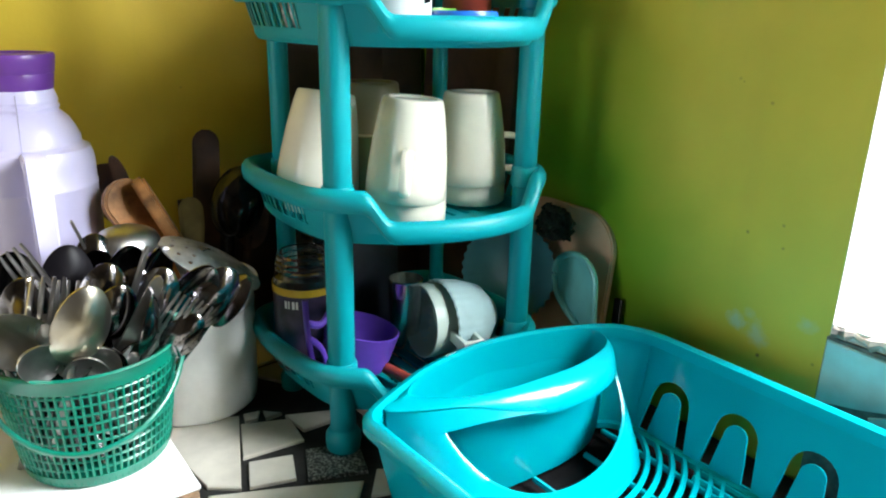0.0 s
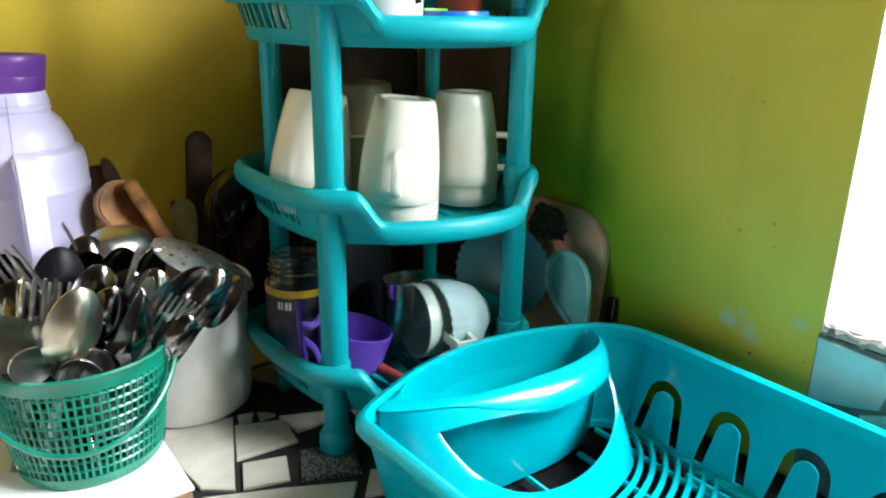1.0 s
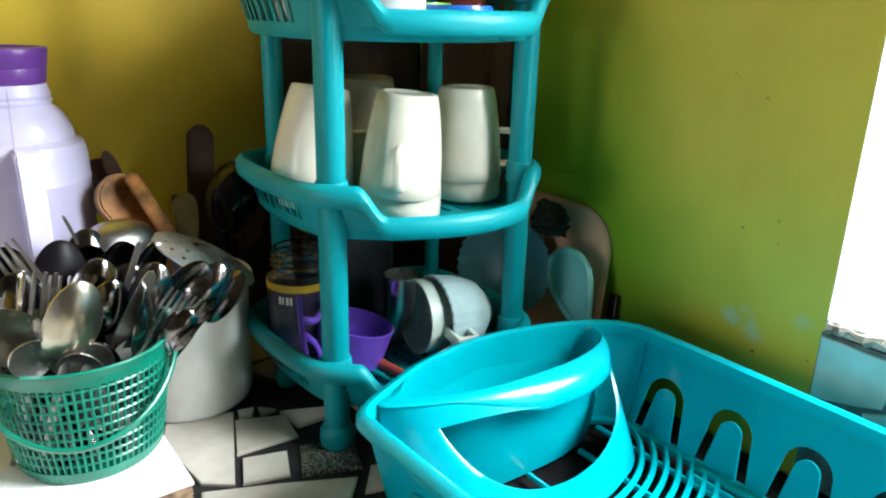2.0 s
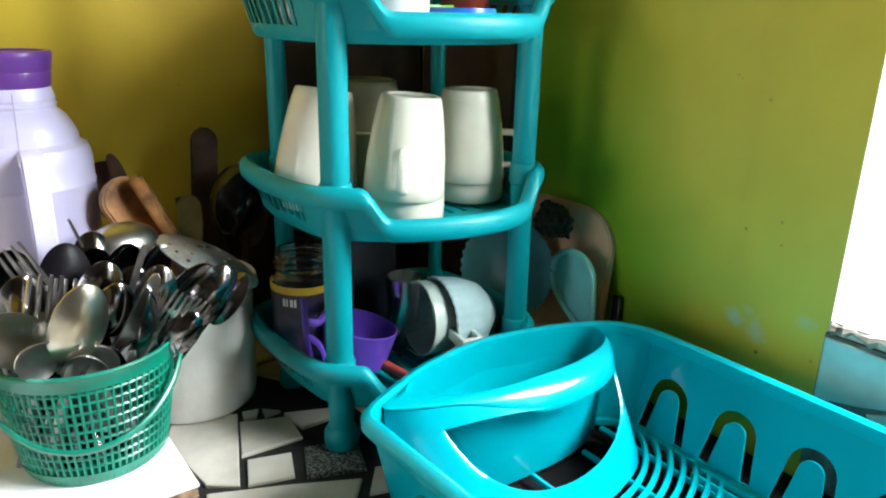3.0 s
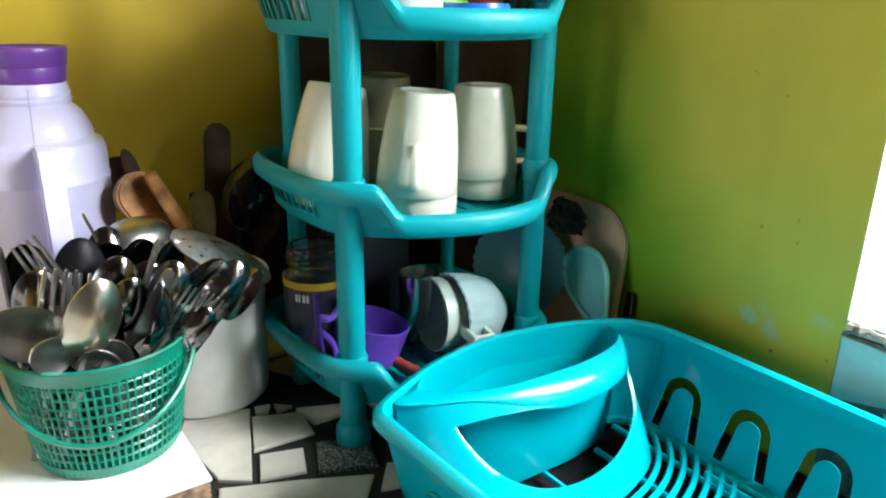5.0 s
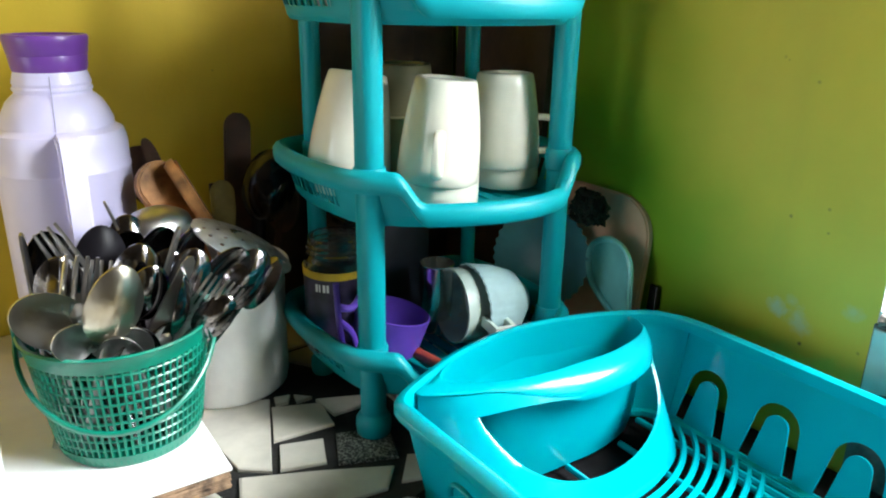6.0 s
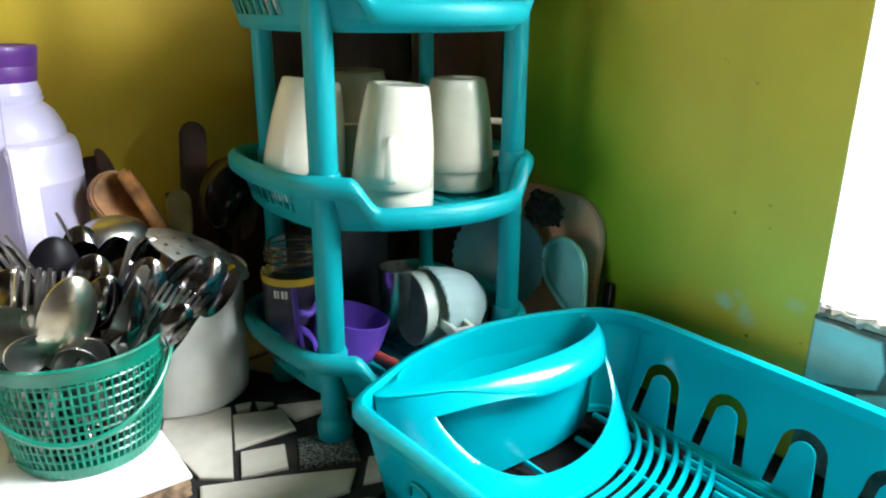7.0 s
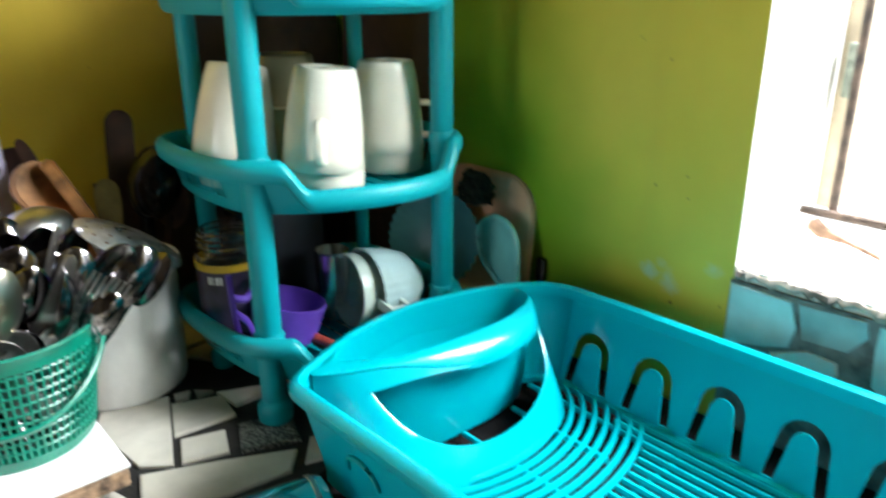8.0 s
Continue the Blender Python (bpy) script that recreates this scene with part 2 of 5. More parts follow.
def lathe(bm, profile, seg=40, m=None, sx=1.0, sy=1.0, a0=0.0, a1=360.0, wave=None):
    """Turns a profile of (radius, height) about z. wave(angle, radius, height) may shift the radius."""
    full = abs(a1 - a0) >= 360
    count = seg if full else seg + 1
    rings = []
    for r, z in profile:
        ring = []
        for i in range(count):
            a = radians(a0 + (a1 - a0) * i / seg)
            q = r + (wave(a, r, z) if wave else 0)
            co = Vector((q * math.cos(a) * sx, q * math.sin(a) * sy, z))
            ring.append(bm.verts.new(m @ co if m is not None else co))
        rings.append(ring)
    for lower, upper in zip(rings, rings[1:]):
        for i in range(count if full else seg):
            j = (i + 1) % count
            bm.faces.new((lower[i], lower[j], upper[j], upper[i]))
    if full and profile[0] != profile[-1]:
        for ring, r in ((rings[0], profile[0][0]), (rings[-1], profile[-1][0])):
            if r > 1e-6:
                bm.faces.new(ring)
    bmesh.ops.remove_doubles(bm, verts=[v for ring in rings for v in ring], dist=1e-6)
    return bm


def tube(bm, path, radius, seg=10, closed=False, flat=1.0, taper=None):
    """A rod along a path; flat squeezes it in one direction."""
    path = [Vector(p) for p in path]
    n = len(path)
    rings = []
    up = Vector((0, 0, 1))
    for i, p in enumerate(path):
        t = (path[(i + 1) % n] - path[i - 1]) if closed else (path[min(i + 1, n - 1)] - path[max(i - 1, 0)])
        t.normalize()
        if abs(t.dot(up)) > 0.95 and i == 0:
            up = Vector((0, 1, 0))
        side = t.cross(up).normalized() if t.cross(up).length > 1e-4 else Vector((1, 0, 0))
        top = side.cross(t)
        up = top if abs(t.z) > 0.5 else up
        r = radius * (taper[i] if taper else 1)
        rings.append([bm.verts.new(p + side * r * math.cos(2 * math.pi * k / seg) + top * r * flat * math.sin(2 * math.pi * k / seg)) for k in range(seg)])
    for i in range(n if closed else n - 1):
        a, b = rings[i], rings[(i + 1) % n]
        for k in range(seg):
            bm.faces.new((a[k], a[(k + 1) % seg], b[(k + 1) % seg], b[k]))
    if not closed:
        bm.faces.new(rings[0]), bm.faces.new(rings[-1])
    return bm


def plate(bm, outer, holes, thick, m):
    """A flat plate with holes, drawn in x and y, with its thickness along z, then placed by m."""
    edges = []
    for loop in (outer, *holes):
        vs = [bm.verts.new((x, y, 0)) for x, y in loop]
        edges += [bm.edges.new((vs[i], vs[(i + 1) % len(vs)])) for i in range(len(vs))]
    faces = [g for g in bmesh.ops.triangle_fill(bm, edges=edges, use_beauty=True)["geom"] if isinstance(g, bmesh.types.BMFace)]
    up = bmesh.ops.extrude_face_region(bm, geom=faces)["geom"]
    bmesh.ops.translate(bm, verts=[g for g in up if isinstance(g, bmesh.types.BMVert)], vec=(0, 0, thick))
    bmesh.ops.transform(bm, matrix=m, verts=bm.verts)
    return bm


def spline(points, steps=10, closed=True):
    """A smooth line through the points."""
    pts = [Vector((*p, 0)) if len(p) == 2 else Vector(p) for p in points]
    n = len(pts)
    out = []
    for i in range(n if closed else n - 1):
        g = (lambda k: pts[k % n]) if closed else (lambda k: pts[min(max(k, 0), n - 1)])
        a, b, c, d = g(i - 1), g(i), g(i + 1), g(i + 2)
        for s in range(steps):
            t = s / steps
            out.append(0.5 * (2 * b + (c - a) * t + (2 * a - 5 * b + 4 * c - d) * t * t + (3 * b - a - 3 * c + d) * t ** 3))
    if not closed:
        out.append(pts[-1])
    return out


def outward(line):
    """The sideways direction at each point of a closed line that runs anticlockwise."""
    n = len(line)
    return [Vector(((line[(i + 1) % n] - line[i - 1]).y, -(line[(i + 1) % n] - line[i - 1]).x, 0)).normalized() for i in range(n)]


def sweep(bm, line, out, heights, section, start=0, end=None):
    """Carries a closed section of (outward, up) along a line; the whole ring where no end is given."""
    n = len(line)
    idx = list(range(n)) if end is None else list(range(start, end + 1))
    rings = []
    for i in idx:
        p, o, h = line[i % n], out[i % n], heights[i % n]
        rings.append([bm.verts.new((p.x + o.x * u, p.y + o.y * u, h + w)) for u, w in section])
    k = len(section)
    for a, b in zip(rings, rings[1:] + (rings[:1] if end is None else [])):
        for j in range(k):
            bm.faces.new((a[j], a[(j + 1) % k], b[(j + 1) % k], b[j]))
    if end is not None:
        bm.faces.new(rings[0]), bm.faces.new(rings[-1])
    return bm


def smooth(a, b, x):
    t = min(1, max(0, (x - a) / (b - a)))
    return t * t * (3 - 2 * t)


COUNTER = 0.90
WALL_X, WALL_Y = 0.66, 0.97
SILL, JAMB, FAR_JAMB = 1.072, 0.28, -0.50

# ---- the room ----
bm = bmesh.new()
box(bm, (-1.9, WALL_Y, 0), (WALL_X + 0.16, WALL_Y + 0.16, 2.5))
structure(part("wall_north", bm, YELLOW), "yellow painted plaster wall, dim towards the corner")


def wall_piece(bm, y0, y1, z0, z1):
    return box(bm, (WALL_X, y0, z0), (WALL_X + 0.16, y1, z1))


bm = bmesh.new()
wall_piece(bm, JAMB, WALL_Y, 0, 2.5)
wall_piece(bm, -1.7, FAR_JAMB, 0, 2.5)
wall_piece(bm, FAR_JAMB, JAMB, 0, SILL - 0.012)
wall_piece(bm, FAR_JAMB, JAMB, 1.98, 2.5)
wall_east = structure(part("wall_east", bm, LIME), "olive-yellow plaster wall with scuffs and green corner shade put into its colour")
bm = bmesh.new()
box(bm, (-1.9, -1.86, 0), (WALL_X + 0.16, -1.7, 2.5))
structure(part("wall_south", bm, DARK_WALL), "dark plaster wall, unseen")
bm = bmesh.new()
box(bm, (-2.06, -1.86, 0), (-1.9, -0.18, 2.5))
box(bm, (-2.06, 0.70, 0), (-1.9, WALL_Y + 0.16, 2.5))
box(bm, (-2.06, -0.18, 2.08), (-1.9, 0.70, 2.5))
structure(part("wall_west", bm, DARK_WALL), "dark plaster wall with an assumed doorway, unseen")
bm = bmesh.new()
box(bm, (-2.06, -1.86, -0.1), (WALL_X + 0.16, WALL_Y + 0.16, 0))
structure(part("floor", bm, FLOOR_MAT), "grey cement floor")
bm = bmesh.new()
box(bm, (-2.06, -1.86, 2.5), (WALL_X + 0.16, WALL_Y + 0.16, 2.6))
structure(part("ceiling", bm, ROOF), "dark board ceiling, unseen")

# window: white plastered reveal, rough sill, iron grille
window = structure(thing("window_1", (WALL_X, 0.06, SILL), "unglazed window opening with white reveal and iron grille", ""), "")
window_inv = window.matrix_world.inverted()


def under_window(name, bm, mat, label=""):
    bmesh.ops.transform(bm, matrix=window_inv, verts=bm.verts)
    return part(name, bm, mat, window, label)


bm = bmesh.new()
box(bm, (WALL_X - 0.0004, JAMB - 0.0012, SILL - 0.0118), (WALL_X + 0.161, JAMB - 0.0003, 1.979))
under_window("reveal", bm, PLASTER, "white plastered reveal")
bm = bmesh.new()
box(bm, (WALL_X + 0.004, FAR_JAMB + 0.0005, SILL), (WALL_X + 0.16, FAR_JAMB + 0.008, 1.97), 0.002)
under_window("reveal", bm, PLASTER, "white plastered reveal")
bm = bmesh.new()
box(bm, (WALL_X - 0.001, FAR_JAMB + 0.01, SILL - 0.0115), (WALL_X + 0.19, JAMB - 0.0014, SILL))
under_window("window_sill", bm, PLASTER, "white plastered sill")
bm = bmesh.new()
rnd = random.Random(4)
edge = [Vector((WALL_X - 0.002 + rnd.uniform(-0.002, 0.002), JAMB - 0.004 - i * 0.0058, SILL - 0.005 + rnd.uniform(-0.0022, 0.0022))) for i in range(132)]
tube(bm, edge, 0.0058, 7, taper=[rnd.uniform(0.5, 1.3) for _ in edge])
under_window("sill_edge", bm, ROUGH_CEMENT, "crumbling brown cement edge of the sill")
for y in [0.245 - 0.125 * i for i in range(6)]:
    bm = bmesh.new()
    tube(bm, [(0.785, y, 1.106), (0.785, y, 1.95)], 0.0048, 8)
    under_window("grille_bar", bm, RUST)
for z in (1.108, 1.40, 1.70):
    bm = bmesh.new()
    tube(bm, [(0.779, JAMB - 0.005, z), (0.779, FAR_JAMB + 0.01, z)], 0.0048, 8)
    under_window("grille_rail", bm, RUST)
bm = bmesh.new()
tube(bm, [(0.785, 0.262, 1.094), (0.78, 0.25, 1.088), (0.78, 0.225, 1.083), (0.78, 0.19, 1.074)], 0.005, 8, taper=[1.6, 1.5, 0.6, 0.5])
# rust lighter than the bars': window glare put into its colour
under_window("grille_stub", bm, material("glare-lightened rusty iron", (0.34, 0.20, 0.13), 0.8, vary=0.3, scale=60, bump=0.6), "rusty bent iron stub")

PALE_WOOD = material("bleached window wood", (0.46, 0.37, 0.26), 0.7, vary=0.15, scale=30, bump=0.4, grain=180)
bm = bmesh.new()
box(bm, (0.822, 0.256, SILL + 0.03), (0.846, JAMB - 0.002, 1.97), 0.002)
under_window("window_frame", bm, PALE_WOOD, "sun-bleached wooden frame post")
bm = bmesh.new()
box(bm, (0.806, 0.254, 1.222), (0.8215, 0.266, 1.276), 0.002)
under_window("hinge", bm, material("green-grey hinge iron", (0.20, 0.22, 0.17), 0.7, vary=0.3, scale=80), "green-grey iron hinge")

# bright overcast distance outside the window and the doorway
GLOW = bpy.data.materials.new("bright hazy distance")
GLOW.use_nodes = True
GLOW.node_tree.nodes.clear()
emit, outp = GLOW.node_tree.nodes.new("ShaderNodeEmission"), GLOW.node_tree.nodes.new("ShaderNodeOutputMaterial")
emit.inputs[0].default_value, emit.inputs[1].default_value = (0.95, 0.98, 1.0, 1), 2.2
GLOW.node_tree.links.new(emit.outputs[0], outp.inputs[0])
bm = bmesh.new()
box(bm, (2.4, -1.6, 0.0), (2.44, 2.6, 3.6))
structure(part("backdrop", bm, GLOW), "bright white hazy daylight outside the window")

# counter with broken-tile mosaic
bm = bmesh.new()
box(bm, (-0.9, 0.30, COUNTER - 0.09), (WALL_X - 0.001, WALL_Y - 0.001, COUNTER - 0.003))
box(bm, (0.12, -1.2, COUNTER - 0.09), (WALL_X - 0.001, 0.30, COUNTER - 0.003))
counter = structure(part("counter", bm, GROUT), "masonry counter covered in broken cream tiles and black grout")
bm = bmesh.new()
box(bm, (-0.88, 0.36, 0), (WALL_X - 0.001, WALL_Y - 0.001, COUNTER - 0.091))
box(bm, (0.18, -1.2, 0), (WALL_X - 0.001, 0.36, COUNTER - 0.091))
structure(part("counter_base", bm, YELLOW), "yellow painted masonry counter base")

# ---- corner rack ----
RACK_LINE = spline([(0.285, 0.70), (0.298, 0.754), (0.34, 0.773), (0.42, 0.776), (0.50, 0.773), (0.545, 0.757), (0.56, 0.70), (0.561, 0.62), (0.550, 0.568),
                    (0.520, 0.537), (0.47, 0.517), (0.42, 0.516), (0.37, 0.532), (0.325, 0.560), (0.296, 0.592), (0.286, 0.64)][::-1], 12)
RACK_OUT = outward(RACK_LINE)
if sum((a.x * b.y - a.y * b.x) for a, b in zip(RACK_LINE, RACK_LINE[1:] + RACK_LINE[:1])) < 0:
    RACK_LINE = RACK_LINE[::-1]
    RACK_OUT = outward(RACK_LINE)
POSTS = {(0.316, 0.588): 0.0135, (0.533, 0.568): 0.0125, (0.328, 0.735): 0.0105, (0.541, 0.738): 0.009}
rack = thing("corner_rack", (0.42, 0.64, COUNTER), "turquoise plastic four-post tiered corner rack on the counter", "rack")
rack_inv = rack.matrix_world.inverted()


def in_rack(name, bm, parent=rack, label=""):
    bmesh.ops.transform(bm, matrix=rack_inv, verts=bm.verts)
    return part(name, bm, TEAL, parent, label)


def tier(rim):
    """One tray of the rack: rolled rim that dips in front, wall with slots, floor."""
    n = len(RACK_LINE)
    drop = [0.029 * smooth(0.326, 0.350, p.x) * (1 - smooth(0.494, 0.527, p.x)) if p.y < 0.62 else 0.0 for p in RACK_LINE]
    rise = [rim - d for d in drop]
    bm = bmesh.new()
    sweep(bm, RACK_LINE, RACK_OUT, rise, [(-0.003, -0.020), (0.003, -0.0205), (0.0065, -0.017), (0.0078, -0.011), (0.0074, -0.005), (0.0045, -0.0008), (0.0, 0.001), (-0.005, -0.001), (-0.008, -0.006), (-0.008, -0.020)])
    tray = in_rack("tier", bm)
    low = rim - 0.052
    slotted = [p.x < 0.318 and 0.622 < p.y < 0.735 or p.x > 0.553 for p in RACK_LINE]
    if rim:
        bm = bmesh.new()
        flat = [low] * n
        sweep(bm, RACK_LINE, RACK_OUT, flat, [(-0.024, -0.004), (-0.018, -0.0035), (-0.0145, 0.001), (-0.013, 0.010), (-0.016, 0.010), (-0.018, 0.002)])
        for i in range(n):
            if slotted[i] and i % 3:
                continue
            ring = []
            for k in (i, (i + 1) % n):
                p, o = RACK_LINE[k], RACK_OUT[k]
                ring.append([bm.verts.new((p.x + o.x * u, p.y + o.y * u, z)) for u, z in ((-0.016, low + 0.008), (-0.013, low + 0.008), (-0.0045, rise[k] - 0.015), (-0.0075, rise[k] - 0.015))])
            a, b = ring
            for j in range(4):
                bm.faces.new((a[j], a[(j + 1) % 4], b[(j + 1) % 4], b[j]))
        bmesh.ops.remove_doubles(bm, verts=bm.verts, dist=0.0002)
        bmesh.ops.transform(bm, matrix=rack_inv, verts=bm.verts)
        part("tier_wall", bm, TEAL, tray)
    bm = bmesh.new()
    inner = [(p.x - o.x * 0.020, p.y - o.y * 0.020) for p, o in zip(RACK_LINE, RACK_OUT)][::3]
    slots = [[(x, 0.60), (x + 0.006, 0.60), (x + 0.006, 0.71), (x, 0.71)] for x in [0.335 + 0.018 * k for k in range(11)]]
    plate(bm, inner, slots, 0.0035, Matrix.Translation((0, 0, low - 0.004)))
    bmesh.ops.transform(bm, matrix=rack_inv, verts=bm.verts)
    part("tier_floor", bm, TEAL, tray)


RIMS = (1.000, 1.180, 1.362)
for rim in RIMS:
    tier(rim)
for (x, y), r in POSTS.items():
    levels = [COUNTER] + [z - 0.02 for z in RIMS] + [1.56]
    for k, (a, b) in enumerate(zip(levels, levels[1:])):
        bm = bmesh.new()
        prof = [(r * 0.92, a + 0.0006), (r * 0.95, a + 0.004), (r * 0.95, a + 0.006), (r, a + 0.0075), (r, b - 0.001), (r * 0.9, b)]
        if k == 0:
            prof = [(r * 1.15, a), (r * 1.32, a + 0.003), (r * 1.36, a + 0.010), (r * 1.34, a + 0.018), (r * 1.15, a + 0.0225), (r * 0.98, a + 0.025), (r * 0.96, b - 0.001), (r * 0.9, b)]
        lathe(bm, prof, 28, Matrix.Translation((x, y, 0)))
        in_rack("post", bm)
    for z in RIMS:
        bm = bmesh.new()
        lathe(bm, [(r * 1.02, z - 0.022), (r * 1.16, z - 0.020), (r * 1.18, z - 0.002), (r * 1.1, z + 0.001), (r * 1.0, z + 0.0012)], 28, Matrix.Translation((x, y, 0)))
        in_rack("collar", bm)


# ---- cups on the middle tier ----
def cup_profile(rim_r, top_r, h, wall=0.0022):
    """Upside-down cup: mouth at z 0, foot on top."""
    mid = [(rim_r + (top_r * 1.06 - rim_r) * w, h * z) for w, z in ((0.03, 0.15), (0.16, 0.38), (0.42, 0.63), (0.76, 0.87))]
    return [(rim_r - wall, 0.0)] + [(r - wall, z) for r, z in mid] + [(top_r - 0.002, h * 0.95), (0.0, h * 0.955), (0.0, h - 0.0025), (top_r * 0.80, h - 0.0025), (top_r * 0.86, h), (top_r, h), (top_r * 1.06, h * 0.985)] + [(r, z) for r, z in mid[::-1]] + [(rim_r, 0.002), (rim_r - wall, 0.0)]


def cup(place, turn, rim_r=0.041, top_r=0.0265, h=0.100, label="", lean=(0, 0), mat=None):
    group = "cream cups on the rack"
    c = thing("cup", pose(*place, *lean) @ pose(0, 0, 0, 0, 0, turn), label, "cup", group)
    bm = bmesh.new()
    lathe(bm, cup_profile(rim_r, top_r, h), 48)
    part("body", bm, mat or CREAM, c, sharp=50)
    bm = bmesh.new()
    r = rim_r
    path = spline([(r * 0.96, 0, h * 0.14), (r + 0.015, 0, h * 0.15), (r + 0.021, 0, h * 0.22), (r + 0.020, 0, h * 0.40), (r + 0.012, 0, h * 0.50), (r * 0.93, 0, h * 0.52)], 6, False)
    tube(bm, path, 0.0058, 10, flat=0.65)
    part("handle", bm, mat or CREAM, c)
    return c


TIER2 = 1.132
STACK = "cream melamine cup upside down, stacked over another"
for x, y, turn, size, top, lean in ((0.404, 0.607, -126, 1.0, 0.0285, (2, 4)), (0.509, 0.634, -28, 0.98, 0.029, (0, 0)), (0.338, 0.676, 70, 1.02, 0.0275, (-3, 10))):
    cup((x + 0.004, y, TIER2), 75, 0.0385 * size, 0.025 * size, 0.094 * size, "cream melamine cup upside down under another", lean)
    cup((x, y, TIER2 + 0.023), turn, 0.0415 * size, top * size, 0.101 * size, STACK, lean)
# beaker's khaki lowered to carry the shade at the tier's back
SHADED_KHAKI = material("shade-darkened khaki melamine", (0.17, 0.155, 0.08), 0.4, vary=0.06, scale=25, bump=0.03)
cup((0.436, 0.730, TIER2), 80, 0.041, 0.031, 0.127, "khaki plastic beaker, darkened for shade, upside down at the back of the tier", mat=SHADED_KHAKI)
cup((0.408, 0.690, TIER2), 95, 0.026, 0.020, 0.075, "small khaki cup upside down among taller cups", mat=material("ochre melamine", (0.42, 0.37, 0.18), 0.4, vary=0.06, scale=25, bump=0.03))

# ---- things on the lowest tier ----
TIER1 = 0.953


def axis_pose(origin, direction, spin=0.0):
    """A pose with its z along the direction."""
    q = Vector(direction).to_track_quat("Z", "Y").to_matrix().to_4x4()
    return Matrix.Translation(origin) @ q @ pose(0, 0, 0, 0, 0, spin)


jar = thing("glass_jar", (0.327, 0.688, TIER1), "open clear glass jar with yellow-banded dark label", "jar")
bm = bmesh.new()
lathe(bm, [(0.030, 0.0), (0.034, 0.004), (0.035, 0.02), (0.035, 0.102), (0.034, 0.109), (0.029, 0.113), (0.030, 0.115), (0.0322, 0.117), (0.0322, 0.119), (0.030, 0.121), (0.0322, 0.123), (0.0322, 0.125), (0.030, 0.127), (0.0305, 0.132), (0.029, 0.134), (0.0265, 0.134), (0.0265, 0.113), (0.0325, 0.095), (0.0325, 0.006), (0.0, 0.005)], 40)
part("glass", bm, GLASS, jar).visible_shadow = False
bm = bmesh.new()
lathe(bm, [(0.0, 0.006), (0.0318, 0.007), (0.0318, 0.070), (0.0, 0.072)], 32)
part("contents", bm, COFFEE, jar, "dark contents")
bm = bmesh.new()
lathe(bm, [(0.0353, 0.022), (0.0356, 0.022), (0.0356, 0.0935), (0.0353, 0.0935), (0.0353, 0.022)], 40)
label_part = part("label", bm, DARK_LABEL, jar, "dark printed label")
bm = bmesh.new()
lathe(bm, [(0.0353, 0.0935), (0.0361, 0.0935), (0.0361, 0.1015), (0.0353, 0.1015), (0.0353, 0.0935)], 40)
part("label_band", bm, LABEL, jar, "yellow label band")
for k in range(4):
    bm = bmesh.new()
    lathe(bm, [(0.0357, 0.080), (0.0360, 0.080), (0.0360, 0.0885), (0.0357, 0.0885)], 3, a0=206 + 7 * k, a1=206 + 7 * k + (5, 3, 5, 4)[k])
    part("letter_bar", bm, PAPER, label_part)

# violet cup with an open hooked handle
vcup = thing("plastic_cup", axis_pose((0.359, 0.645, TIER1 + 0.001), (0.22, -0.08, 1.0), 250) @ Matrix.Diagonal((0.98, 0.98, 0.80, 1)), "violet plastic cup lying tilted on the lowest tier", "cup")
bm = bmesh.new()
lathe(bm, [(0.0, 0.0), (0.026, 0.0), (0.028, 0.003), (0.0285, 0.010), (0.037, 0.013), (0.0385, 0.02), (0.043, 0.066), (0.0415, 0.067), (0.037, 0.022), (0.0, 0.018)], 44)
part("body", bm, VIOLET, vcup)
bm = bmesh.new()
tube(bm, spline([(-0.041, 0, 0.055), (-0.060, 0, 0.060), (-0.074, 0, 0.050), (-0.072, 0, 0.028), (-0.055, 0, 0.018), (-0.038, 0, 0.022)], 6, False), 0.005, 8, flat=0.6)
part("handle", bm, VIOLET, vcup)
holder = thing("plastic_holder", pose(0.329, 0.632, TIER1 + 0.002, 0, -4, 5) @ Matrix.Diagonal((0.80, 0.72, 0.98, 1)), "violet plastic openwork holder beside a glass jar", "holder")
for pts in ([(-0.030, 0, 0.105), (-0.031, 0, 0.06), (-0.026, 0, 0.0)], [(-0.030, 0, 0.078), (-0.01, 0, 0.072), (0.008, 0, 0.085), (0.028, 0, 0.088)], [(-0.029, 0, 0.06), (-0.012, 0, 0.04), (-0.005, 0, 0.0)], [(0.028, 0, 0.09), (0.026, 0, 0.04), (0.024, 0, 0.0)], [(-0.024, 0, 0.004), (0.0, 0, 0.004), (0.024, 0, 0.004)]):
    bm = bmesh.new()
    tube(bm, spline(pts, 6, False), 0.0042, 8)
    part("strut", bm, VIOLET, holder)
bm = bmesh.new()
lathe(bm, [(0.031, 0.0), (0.033, 0.08), (0.0315, 0.08), (0.0295, 0.0), (0.031, 0.0)], 20, Matrix.Translation((0.0, 0.03, 0.002)), a0=-60, a1=60)
part("side_panel", bm, VIOLET, holder)

